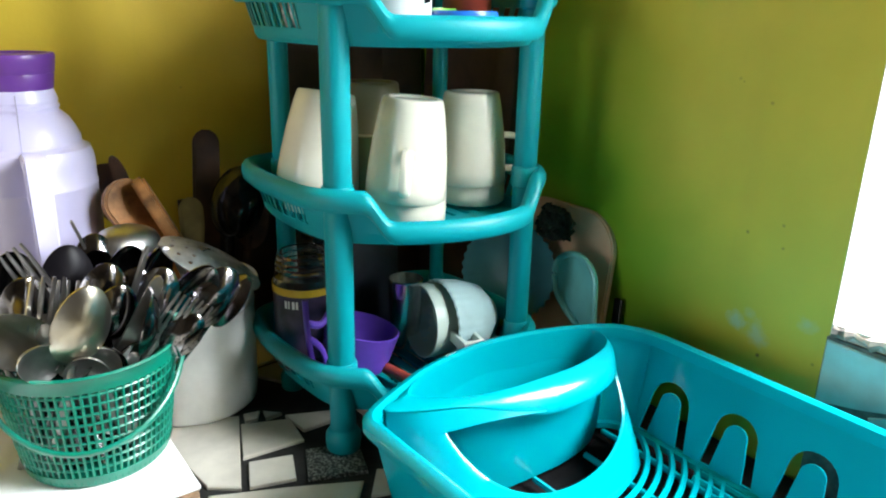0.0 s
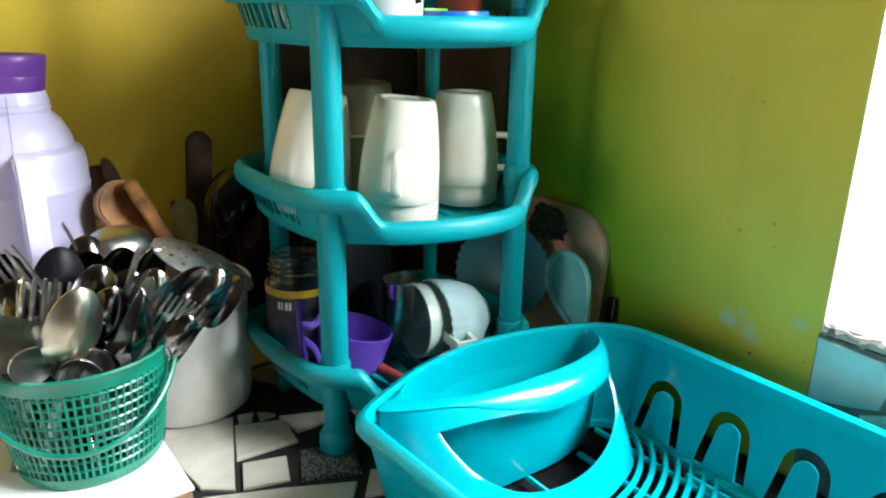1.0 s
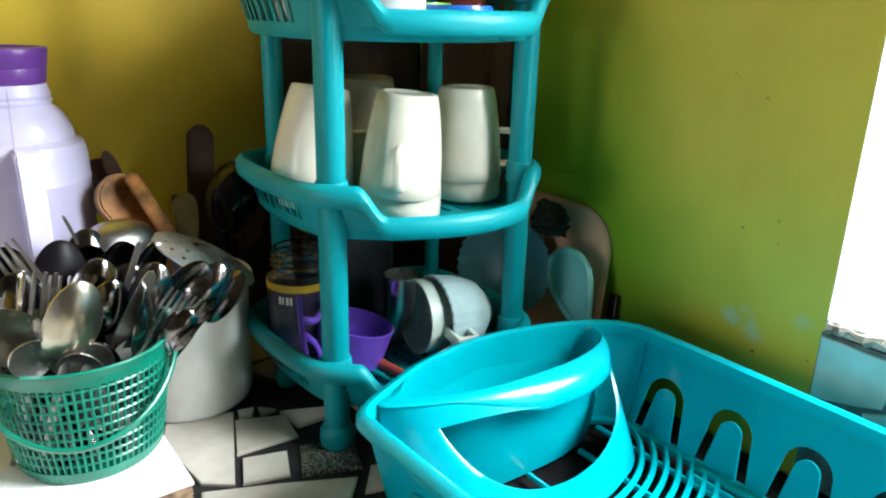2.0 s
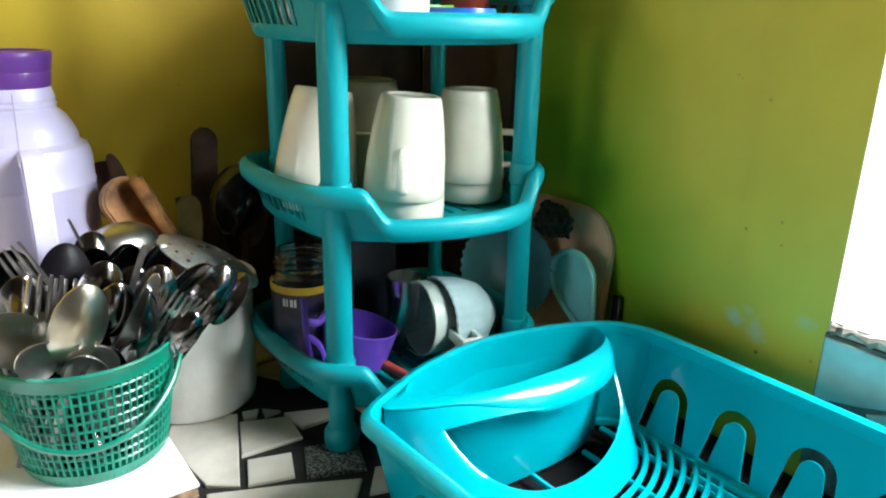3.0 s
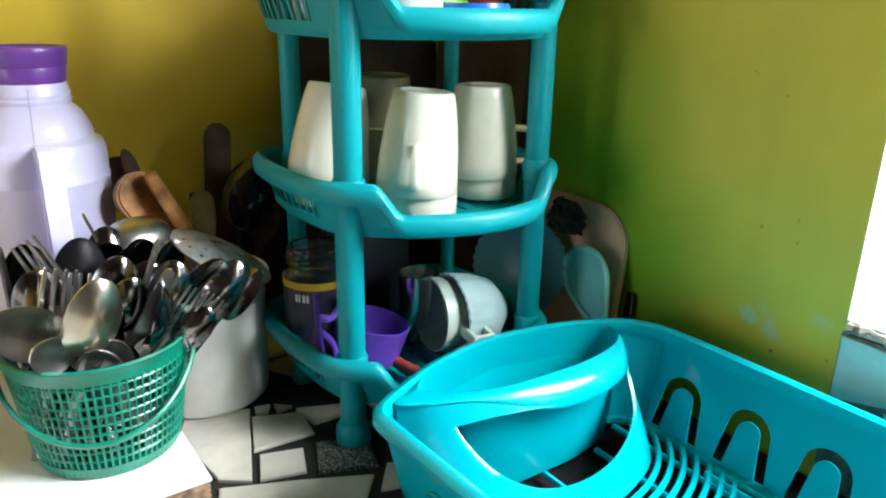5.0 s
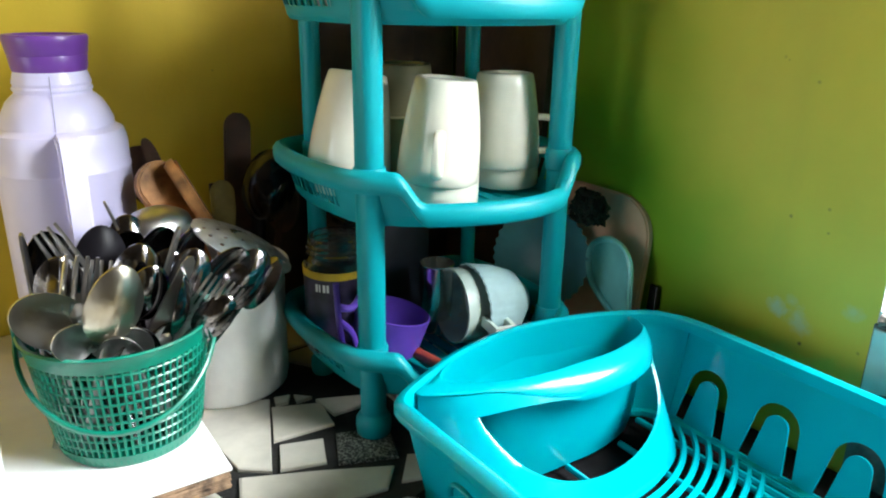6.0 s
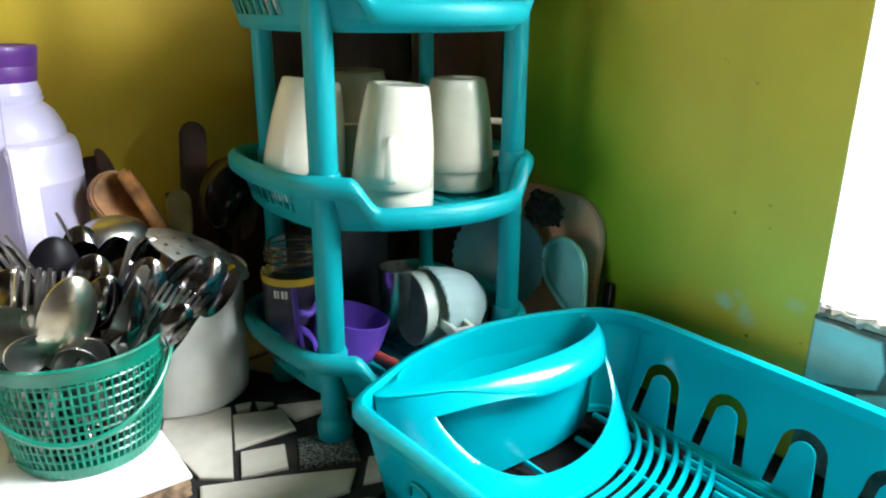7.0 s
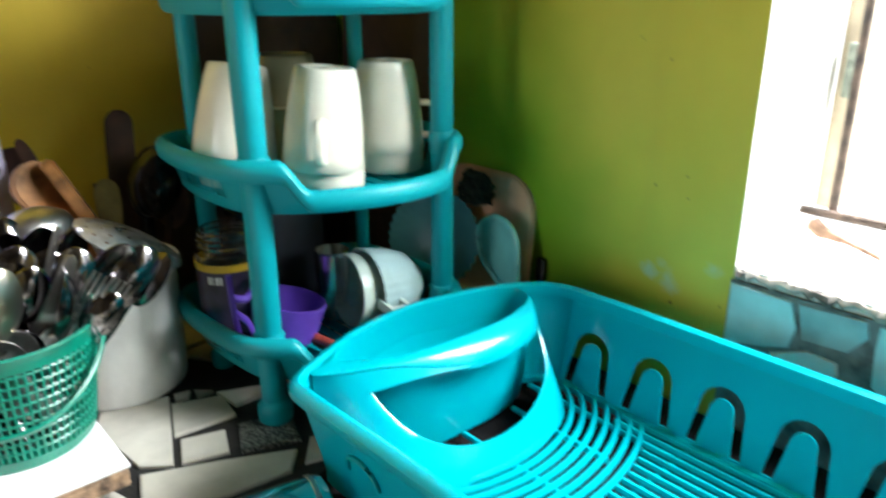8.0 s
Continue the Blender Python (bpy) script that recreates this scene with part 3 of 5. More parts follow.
# steel tumbler, red stick, dark lid, and a grey box darkened to stand for shade
tumbler = thing("steel_tumbler", (0.446, 0.668, TIER1), "small stainless steel tumbler in the shade", "tumbler")
bm = bmesh.new()
lathe(bm, [(0.0, 0.0), (0.016, 0.0), (0.0175, 0.003), (0.0205, 0.082), (0.0212, 0.084), (0.0200, 0.085), (0.016, 0.004), (0.0, 0.004)], 36)
part("body", bm, material("bright tumbler steel", (0.78, 0.77, 0.72), 0.22, 1.0, vary=0.12, scale=40), tumbler)
stick = thing("red_stick", (0, 0, 0), "dull red plastic handle on the lowest tier", "handle")
bm = bmesh.new()
tube(bm, [(0.384, 0.612, TIER1 + 0.009), (0.388, 0.590, TIER1 + 0.009), (0.392, 0.560, TIER1 + 0.009)], 0.0065, 10)
part("shaft", bm, RED, stick)
tub = thing("plastic_tub", (0.425, 0.742, TIER1), "blue-grey plastic tub at the back of the tier, coloured near black for shade", "tub")
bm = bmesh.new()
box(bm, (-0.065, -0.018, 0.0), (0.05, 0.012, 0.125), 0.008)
part("body", bm, material("shade-darkened slate plastic", (0.018, 0.02, 0.032), 0.5, vary=0.2, scale=30), tub)
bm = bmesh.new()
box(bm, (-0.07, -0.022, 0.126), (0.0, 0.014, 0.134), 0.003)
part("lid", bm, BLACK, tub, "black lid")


white_cup = thing("teacup", axis_pose((0.486, 0.612, 0.992), (-0.99, -0.10, 0.04)), "pale grey teacup lying on its side", "cup")
bm = bmesh.new()
lathe(bm, [(0.0, -0.004), (0.022, -0.004), (0.026, 0.0), (0.035, 0.010), (0.038, 0.025), (0.0392, 0.046), (0.0378, 0.0465), (0.0365, 0.026), (0.032, 0.012), (0.0, 0.002)], 44)
part("body", bm, GREYWHITE, white_cup)
bm = bmesh.new()
box(bm, (-0.0055, -0.062, 0.026), (0.0055, -0.036, 0.031), 0.001)
box(bm, (-0.0055, -0.062, 0.006), (0.0055, -0.036, 0.011), 0.001)
box(bm, (-0.0055, -0.066, 0.006), (0.0055, -0.061, 0.031), 0.001)
part("handle", bm, GREYWHITE, white_cup)
cz = Vector((-0.97, 0.12, 0.05)).normalized()
cy = Vector((0.0, 1.0, 0.10))
cy = (cy - cz * cy.dot(cz)).normalized()
white_cup.matrix_world = Matrix.Translation((0.486, 0.618, 0.999)) @ Matrix((cy.cross(cz), cy, cz)).transposed().to_4x4() @ Matrix.Scale(1.09, 4)
bowl = thing("scalloped_bowl", axis_pose((0.498, 0.610, 0.999), (-0.97, 0.08, 0.05)) @ Matrix.Diagonal((1.06, 1.06, 1.3, 1)), "pale blue scalloped bowl lying behind a teacup", "bowl")
bm = bmesh.new()
lathe(bm, [(0.0, -0.020), (0.018, -0.020), (0.021, -0.017), (0.034, -0.006), (0.0415, 0.012), (0.0445, 0.034), (0.0430, 0.035), (0.040, 0.014), (0.032, -0.002), (0.0, -0.014)], 96, wave=lambda a, r, z: 0.0011 * math.cos(30 * a) if r > 0.042 else 0)
part("body", bm, material("pale ice melamine", (0.36, 0.51, 0.53), 0.3), bowl)

# things leaning on the window wall
saucer = thing("scalloped_plate", axis_pose((0.604, 0.660, 1.018), (-0.88, -0.42, 0.24)) @ Matrix.Scale(1.06, 4), "blue plate with a scalloped rim, leaning upright", "plate")
bm = bmesh.new()
lathe(bm, [(0.0, -0.006), (0.030, -0.006), (0.034, -0.003), (0.057, 0.0085), (0.0605, 0.010), (0.060, 0.0118), (0.056, 0.0105), (0.034, 0.0), (0.0, -0.002)], 170, wave=lambda a, r, z: 0.0014 * math.cos(34 * a) if r > 0.0585 else 0)
part("body", bm, BLUEGREY, saucer)
board = thing("chopping_board", pose(WALL_X - 0.028, 0.605, COUNTER + 0.002, 0, 6, 0), "tan chopping board with rounded corners leaning on the wall", "chopping board")


def rounded(w0, w1, h0, h1, r, seg=8):
    pts = []
    for cx, cy, a in ((w1 - r, h1 - r, 0), (w0 + r, h1 - r, 90), (w0 + r, h0 + r, 180), (w1 - r, h0 + r, 270)):
        pts += [(cx + r * math.cos(radians(a + 90 * k / seg)), cy + r * math.sin(radians(a + 90 * k / seg))) for k in range(seg + 1)]
    return pts


UP_YZ = Matrix(((0, 0, 1, 0), (1, 0, 0, 0), (0, 1, 0, 0), (0, 0, 0, 1)))
bm = bmesh.new()
plate(bm, rounded(-0.071, 0.100, 0.0, 0.210, 0.050, 12), [], 0.010, Matrix.Diagonal((1, -1, 1, 1)) @ UP_YZ @ Matrix.Diagonal((1, 1, 1, 1)))
bmesh.ops.transform(bm, matrix=Matrix.Diagonal((1, -1, 1, 1)), verts=bm.verts)
bmesh.ops.bevel(bm, geom=[e for e in bm.edges if e.is_manifold and e.calc_face_angle(0) > 1.2], offset=0.002, segments=2, affect="EDGES")
part("panel", bm, BOARD, board)
paddle_top = thing("rice_paddle", pose(WALL_X - 0.052, 0.0, COUNTER + 0.001, 0, 3, 0), "mint plastic rice paddle with a raised rim, standing handle down", "paddle")
OUTLINE = [(p.x, p.y) for p in spline([(0.590, 0.136), (0.584, 0.155), (0.563, 0.166), (0.541, 0.162), (0.527, 0.146), (0.5225, 0.118), (0.520, 0.085), (0.519, 0.040), (0.519, 0.004), (0.532, 0.004), (0.535, 0.040), (0.540, 0.075), (0.561, 0.092), (0.582, 0.110)], 6)]
bm = bmesh.new()
plate(bm, OUTLINE, [], 0.003, UP_YZ)
part("blade", bm, MINT, paddle_top)
bm = bmesh.new()
tube(bm, [(-0.002, y, z) for y, z in OUTLINE], 0.0038, 8, closed=True)
part("rim", bm, MINT, paddle_top)
scourer = thing("scourer", (WALL_X - 0.036, 0.606, 1.094), "dark matted scourer stuck over a chopping board", "scourer")
bm = bmesh.new()
rnd = random.Random(9)
for k in range(60):
    loop = []
    c = Vector((rnd.uniform(-0.008, 0.004), rnd.uniform(-0.020, 0.018), rnd.uniform(-0.012, 0.010)))
    for j in range(14):
        a = 2 * math.pi * j / 14
        loop.append(c + Vector((rnd.uniform(-0.004, 0.004), 0.010 * math.cos(a) + rnd.uniform(-0.003, 0.003), 0.010 * math.sin(a) + rnd.uniform(-0.003, 0.003))))
    tube(bm, loop, 0.0018, 5, closed=True)
tagged(part("fibre_mass", bm, SCOURER, scourer), kind="stuff")
strip = thing("dark_tool", pose(WALL_X - 0.012, 0.520, COUNTER + 0.001, 0, 3, 0), "dark slim tool standing against the wall", "tool")
bm = bmesh.new()
box(bm, (-0.004, -0.006, 0.0), (0.002, 0.006, 0.115), 0.002)
part("shaft", bm, BLACK, strip)

# dark planks stood in the corner behind the rack
# plank brown, set darker than the utensil wood
PLANK = shifting(material("very dark brown plank", (0.035, 0.018, 0.010), 0.6, vary=0.3, scale=25, bump=0.4, grain=160), 0.3)
for k, (x0, x1, y, lean) in enumerate(((0.418, 0.574, 0.905, 3), (0.568, 0.652, 0.921, 2.6))):
    plank = thing("plank", pose((x0 + x1) / 2, y, COUNTER + 0.001, -lean, 0, 0), "dark brown wooden plank standing in the corner", "plank", "planks in the corner")
    bm = bmesh.new()
    box(bm, (-(x1 - x0) / 2, 0, 0), ((x1 - x0) / 2, 0.014, 0.62), 0.002)
    part("board", bm, PLANK, plank)

plank = thing("plank", pose(0.628, 0.835, COUNTER + 0.001, 0, 2.5, 0), "dark brown wooden plank leaning on the window wall", "plank", "planks in the corner")
bm = bmesh.new()
box(bm, (0, -0.118, 0), (0.012, 0.083, 0.60), 0.002)
part("board", bm, PLANK, plank)

# added board that stands in for the low shade behind the pot
plank = thing("plank", pose(0.345, 0.945, COUNTER + 0.001, -3, 0, 0), "short dark brown board added behind a pot in place of shade", "plank", "planks in the corner")
bm = bmesh.new()
box(bm, (-0.068, 0, 0), (0.068, 0.012, 0.19), 0.002)
part("board", bm, PLANK, plank)

# ---- things on the top tier ----
TIER3 = 1.314
# unseen upper parts of tub, jar and cup made tall to block window light
pack = thing("printed_tub", (0.385, 0.60, TIER3 + 0.004, 0, -8, 20), "white printed plastic tub with dark patches", "tub")
bm = bmesh.new()
lathe(bm, [(0.0, 0.0), (0.034, 0.0), (0.036, 0.003), (0.042, 0.07), (0.043, 0.13), (0.041, 0.13), (0.034, 0.005), (0.0, 0.004)], 40)
body = part("body", bm, PAPER, pack)
for k in range(9):
    bm = bmesh.new()
    a0 = 190 + 26 * k % 170
    z0 = 0.026 + 0.013 * (k % 3)
    r0 = 0.0363 + 0.006 * z0 / 0.07
    lathe(bm, [(r0 + 0.0002, z0), (r0 + 0.0008, z0), (r0 + 0.0016, z0 + 0.010), (r0 + 0.001, z0 + 0.010)], 4, a0=a0, a1=a0 + 15)
    part("printed_patch", bm, BLACK, body)
for nm, x, y, r, h, mt, lb in (("red_jar", 0.495, 0.63, 0.026, 0.13, RED, "brick red plastic jar on the top tier"), ("blue_lid", 0.452, 0.580, 0.034, 0.024, BLUE, "blue plastic lid on the top tier"),
                               ("green_lid", 0.430, 0.62, 0.036, 0.026, LEAF, "bright green plastic lid on the top tier"), ("dark_cup", 0.447, 0.68, 0.036, 0.12, TEAL, "dark turquoise plastic cup on the top tier")):
    c = thing(nm, (x, y, TIER3), lb, nm.split("_")[1])
    bm = bmesh.new()
    lathe(bm, [(0.0, 0.0), (r * 0.92, 0.0), (r * 0.97, 0.002), (r, h - 0.004), (r * 0.96, h), (r * 0.85, h), (r * 0.82, 0.004), (0.0, 0.003)], 36)
    part("body", bm, mt, c)
crate = thing("foil_packet", (0.318, 0.655, TIER3, 0, 8, 12), "crumpled white and dark packet behind the slots", "packet")
bm = bmesh.new()
bmesh.ops.create_icosphere(bm, subdivisions=3, radius=0.03)
for v in bm.verts:
    v.co = Vector((v.co.x * 0.55, v.co.y * 1.0, v.co.z * 0.9 + 0.026)) + Vector(noise.noise_vector(v.co * 60)) * 0.006
part("wrap", bm, material("crumpled printed foil", (0.75, 0.74, 0.74), 0.3, vary=0.1, scale=75, tint=(0.03, 0.025, 0.03)), crate, sharp=15)

# ---- dish drainer ----
RIM = 1.022
BASE = 0.918
DRAIN_PTS = [(0.598, 0.05), (0.598, 0.12), (0.598, 0.20), (0.598, 0.28), (0.598, 0.36), (0.597, 0.415), (0.590, 0.443), (0.566, 0.470), (0.50, 0.496), (0.43, 0.506), (0.36, 0.495),
             (0.315, 0.477), (0.284, 0.462), (0.269, 0.449), (0.2665, 0.43), (0.268, 0.36), (0.270, 0.28), (0.271, 0.20), (0.272, 0.12), (0.273, 0.05), (0.285, 0.022), (0.32, 0.015), (0.43, 0.014), (0.55, 0.015), (0.588, 0.025)]
DRAIN = spline(DRAIN_PTS, 8)
DRAIN_OUT = outward(DRAIN)
drainer = thing("dish_drainer", (0.43, 0.26, COUNTER), "cyan plastic dish drainer with arched slots, standing empty", "dish drainer")
drainer_inv = drainer.matrix_world.inverted()


def in_drainer(name, bm, parent=None, label="", sharp=38):
    bmesh.ops.transform(bm, matrix=drainer_inv, verts=bm.verts)
    return part(name, bm, CYAN, parent or drainer, label, sharp)


bm = bmesh.new()
sweep(bm, DRAIN, DRAIN_OUT, [RIM] * len(DRAIN), [(-0.001, -0.012), (0.006, -0.014), (0.0085, -0.010), (0.0085, -0.004), (0.005, 0.0), (0.0, 0.0012), (-0.004, -0.001), (-0.005, -0.006), (-0.005, -0.012)])
in_drainer("rim", bm)
bm = bmesh.new()
sweep(bm, DRAIN, DRAIN_OUT, [RIM] * len(DRAIN), [(-0.0245, BASE - RIM), (-0.0215, BASE - RIM), (-0.010, -0.055), (0.0, -0.010), (-0.003, -0.010), (-0.013, -0.055)], 5 * 8 + 2, 24 * 8 + 8)
in_drainer("side_wall", bm)


def arch(c, top, low, outer=0.0225, inner=0.0115, splay=0.0055):
    """An upturned U as a closed outline."""
    zc = top - outer
    pts = [(c - outer - splay, low)]
    pts += [(c + outer * math.cos(radians(180 - 15 * k)), zc + outer * math.sin(radians(15 * k))) for k in range(13)]
    pts += [(c + outer + splay, low), (c + inner + splay, low)]
    pts += [(c + inner * math.cos(radians(15 * k)), zc + inner * math.sin(radians(15 * k))) for k in range(13)]
    return pts + [(c - inner - splay, low)]


bm = bmesh.new()
slant = math.atan2(0.0215, RIM - 0.012 - BASE)
HOOPS = [0.387 - 0.0745 * k for k in range(5)]
plate(bm, [(0.05, 0.0), (0.4245, 0.0), (0.4245, 0.096), (0.05, 0.096)], [arch(y, 0.066, 0.0045) for y in HOOPS], 0.003,
      Matrix.Translation((0.5737, 0, BASE)) @ Matrix.Rotation(slant, 4, "Y") @ UP_YZ)
in_drainer("back_wall", bm, label="cyan wall pierced by arched slots", sharp=30)

for c in (0.372, 0.298, 0.224):
    bm = bmesh.new()
    tube(bm, [(0.2765 - 0.0045 * math.sin(radians(a)), c + 0.020 * math.cos(radians(a)), 0.9645 + 0.020 * math.sin(radians(a))) for a in range(0, 181, 15)], 0.0022, 6)
    in_drainer("slot_edge", bm)

# the end pocket: a rounded bowl behind a pierced skirt
CX, CY = 0.432, 0.447
POCKET_BACK = [(0.551, 0.446), (0.556, 0.464), (0.539, 0.480), (0.496, 0.4935), (0.43, 0.503), (0.365, 0.4925), (0.320, 0.4765)]
POCKET_FRONT = [(0.284, 0.456), (0.308, 0.437), (0.345, 0.422), (0.386, 0.406), (0.43, 0.396), (0.475, 0.396), (0.515, 0.407), (0.538, 0.424)]
SKIRT_FOOT = [(0.288, 0.445), (0.292, 0.405), (0.315, 0.375), (0.365, 0.358), (0.43, 0.352), (0.485, 0.357), (0.530, 0.375), (0.555, 0.405)]
MOUTH_BACK = [(0.546, 0.452), (0.545, 0.466), (0.528, 0.479), (0.489, 0.491), (0.43, 0.499), (0.370, 0.490), (0.330, 0.477)]
MOUTH_FRONT = [(0.316, 0.460), (0.328, 0.447), (0.352, 0.433), (0.390, 0.424), (0.43, 0.422), (0.476, 0.422), (0.514, 0.429), (0.537, 0.439)]
OUTER = spline(POCKET_BACK + POCKET_FRONT, 6)
MOUTH = spline(MOUTH_BACK + MOUTH_FRONT, 6)


def roll_depth(p):
    """How far the rolled lip hangs: it runs out into the flat shoulder at one end."""
    return 1.0 if p.y > 0.462 else 0.08 + 0.92 * smooth(0.330, 0.430, p.x)


def pocket_ring(w, s, z):
    """A ring between the pocket's mouth (w 0) and its outer edge (w 1), scaled by s about the middle."""
    mid = Vector((CX, 0.459, 0))
    ring = []
    for a, b in zip(MOUTH, OUTER):
        p = mid + (a.lerp(b, w) - mid) * s
        keep = roll_depth(p) if z > RIM - 0.032 else 1.0
        ring.append((p.x, p.y, RIM - (RIM - z) * keep))
    return ring


bm = bmesh.new()
STEPS = [(0, 0.55, BASE - 0.003), (0, 0.90, BASE - 0.001), (0, 0.96, BASE + 0.012), (0, 1.0, RIM - 0.006), (0.04, 1.0, RIM - 0.001), (0.14, 1.0, RIM + 0.001), (0.40, 1.0, RIM - 0.0005), (0.66, 1.0, RIM - 0.004), (0.84, 1.0, RIM - 0.009), (0.95, 1.0, RIM - 0.015), (1.0, 1.0, RIM - 0.021), (0.99, 1.0, RIM - 0.0235),
         (0.93, 1.0, RIM - 0.024), (0.4, 1.0, RIM - 0.012), (0.03, 1.03, RIM - 0.014), (0, 1.03, RIM - 0.03), (0, 1.02, BASE + 0.030), (0, 1.0, BASE + 0.010), (0, 0.95, BASE - 0.005), (0, 0.55, BASE - 0.007)]
rings = [[bm.verts.new(p) for p in pocket_ring(*step)] for step in STEPS]
for r0, r1 in zip(rings, rings[1:]):
    for i in range(len(r0)):
        j = (i + 1) % len(r0)
        bm.faces.new((r0[i], r0[j], r1[j], r1[i]))
bm.faces.new(rings[0]), bm.faces.new(rings[-1])
in_drainer("end_pocket", bm, label="rounded cutlery pocket with a broad rolled rim")
bm = bmesh.new()
front = spline(POCKET_FRONT, 10, False)
foot = spline(SKIRT_FOOT, 10, False)
CORNER = 0.81


def skirt_row(t, f, low, high):
    """One rib of the skirt between two heights (0 at the floor, 1 at the rim), outer side then inner side."""
    t = Vector((CX + (t.x - CX) * 0.992, CY + (t.y - CY) * 0.992, 0))
    lip = 0.017 * roll_depth(t)
    inward = Vector((CX - t.x, CY - t.y, 0)).normalized() * 0.003
    row = []
    for off in (Vector(), inward):
        for j in range(9):
            q = low + (high - low) * j / 8
            p = Vector((f.x, f.y, 0)).lerp(t, q)
            p.z = BASE - 0.002 + (RIM - lip - BASE) * q ** 0.85
            row.append(bm.verts.new(p + off))
    return row


lower, upper = [], []
for k, (t, f) in enumerate(zip(front, foot)):
    u = (k / (len(front) - 1) - 0.215) / (0.965 - 0.215)
    w = max(0.0, u) ** 0.85
    if u <= 0:
        edge_low = CORNER
    elif w < 0.5:
        edge_low = 0.24 + (CORNER - 0.24) * (1 - math.sin(math.pi * w) ** 0.95)
    else:
        edge_low = 1 - 0.76 * math.sin(math.pi * min(w, 1.0)) ** 0.60
    lower.append((skirt_row(t, f, 0.0, edge_low), u <= 0))
    if u < 0.43:
        upper.append((skirt_row(t, f, CORNER + (0.985 - CORNER) * smooth(-0.05, 0.42, u), 1.0), u <= 0))
loop = list(range(9)) + list(range(17, 8, -1))
for strip, seam_at in ((lower, 8), (upper, 17)):
    for (r0, whole0), (r1, whole1) in zip(strip, strip[1:]):
        for j in range(18):
            if j == seam_at and whole0 and whole1:
                continue
            a, b = loop[j], loop[(j + 1) % 18]
            bm.faces.new((r0[a], r0[b], r1[b], r1[a]))
    for r in (strip[0][0], strip[-1][0]):
        bm.faces.new([r[j] for j in loop])
bmesh.ops.remove_doubles(bm, verts=bm.verts, dist=0.00015)
in_drainer("skirt", bm, label="sloping skirt with a crescent opening")

# floor ribs: bent ones round the pocket, straight ones beyond
def inside(x, y):
    return 0.294 < x < 0.574 and 0.04 < y < 0.485


for k in range(8):
    ax, by = 0.134 + 0.0125 * k, 0.096 + 0.0115 * k
    run = [(CX + ax * math.cos(radians(a)), CY + by * math.sin(radians(a)), BASE) for a in range(180, 361, 4)]
    run = [p for p in run if inside(p[0], p[1])]
    if len(run) > 4:
        bm = bmesh.new()
        tube(bm, run, 0.0031, 6, flat=1.3)
        in_drainer("rib", bm)
for k in range(23):
    x = 0.301 + 0.012 * k
    q = 1 - ((x - CX) / 0.232) ** 2
    y1 = CY - 0.182 * math.sqrt(max(0.15, q)) if k < 21 else 0.33
    bm = bmesh.new()
    tube(bm, [(x, 0.045, BASE), (x, 0.15, BASE), (x, min(0.33, y1), BASE)], 0.0029, 6, flat=1.3)
    in_drainer("rib", bm)
for a, b in (((0.292, 0.255), (0.575, 0.255)), ((0.292, 0.16), (0.575, 0.16)), ((0.292, 0.07), (0.575, 0.07)), ((0.36, 0.42), (0.36, 0.30)), ((0.43, 0.42), (0.43, 0.25)), ((0.50, 0.42), (0.50, 0.30)), ((0.548, 0.44), (0.548, 0.26))):
    bm = bmesh.new()
    tube(bm, [(*a, BASE - 0.004), (*b, BASE - 0.004)], 0.0032, 6)
    in_drainer("cross_bar", bm)
bm = bmesh.new()
sweep(bm, DRAIN, DRAIN_OUT, [BASE] * len(DRAIN), [(-0.030, -0.003), (-0.0215, -0.003), (-0.0215, 0.003), (-0.030, 0.003)])
in_drainer("floor_frame", bm)
for x, y in ((0.305, 0.06), (0.305, 0.42), (0.565, 0.06), (0.565, 0.42)):
    bm = bmesh.new()
    lathe(bm, [(0.0, COUNTER), (0.008, COUNTER), (0.010, BASE)], 14, Matrix.Translation((x, y, 0)))
    in_drainer("foot", bm)

# black sheet added so the space under the drainer looks shaded
shade_sheet_ob = thing("shade_sheet", (0.43, 0.26, COUNTER + 0.001), "black sheet standing in for shade under the dish drainer", "mat")
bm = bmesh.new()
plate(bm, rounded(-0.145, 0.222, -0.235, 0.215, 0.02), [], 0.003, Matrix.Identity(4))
part("sheet", bm, material("black shade sheet", (0.006, 0.006, 0.007), 0.95, spec=0.15, vary=0.3, scale=40, bump=0.5), shade_sheet_ob)

# ---- white board with a raw edge, and what stands on it ----
TOP = 0.940
shelf = thing("white_shelf_board", (-0.2, 0.75, COUNTER), "white laminated board with raw chipped edge, lying on the counter", "board")
shelf_inv = shelf.matrix_world.inverted()
bm = bmesh.new()
box(bm, (-0.6, 0.553, TOP - 0.004), (0.157, 0.95, TOP), 0.0012)
bmesh.ops.transform(bm, matrix=shelf_inv, verts=bm.verts)
part("laminate", bm, WHITE_TOP, shelf)
bm = bmesh.new()
rnd = random.Random(2)
box(bm, (-0.598, 0.555, TOP - 0.022), (0.155, 0.948, TOP - 0.0045))
bmesh.ops.subdivide_edges(bm, edges=bm.edges, cuts=24, use_grid_fill=True)
for v in bm.verts:
    v.co += Vector((rnd.uniform(-1, 1), rnd.uniform(-1, 1), 0)) * 0.0009
bmesh.ops.transform(bm, matrix=shelf_inv, verts=bm.verts)
part("core", bm, EDGE_WOOD, shelf, "raw brown chipboard edge")
for x in (-0.5, 0.09):
    bm = bmesh.new()
    box(bm, (x, 0.58, COUNTER - 0.002), (x + 0.035, 0.94, TOP - 0.0225), 0.001)
    bmesh.ops.transform(bm, matrix=shelf_inv, verts=bm.verts)
    part("batten", bm, DARK_WOOD, shelf)

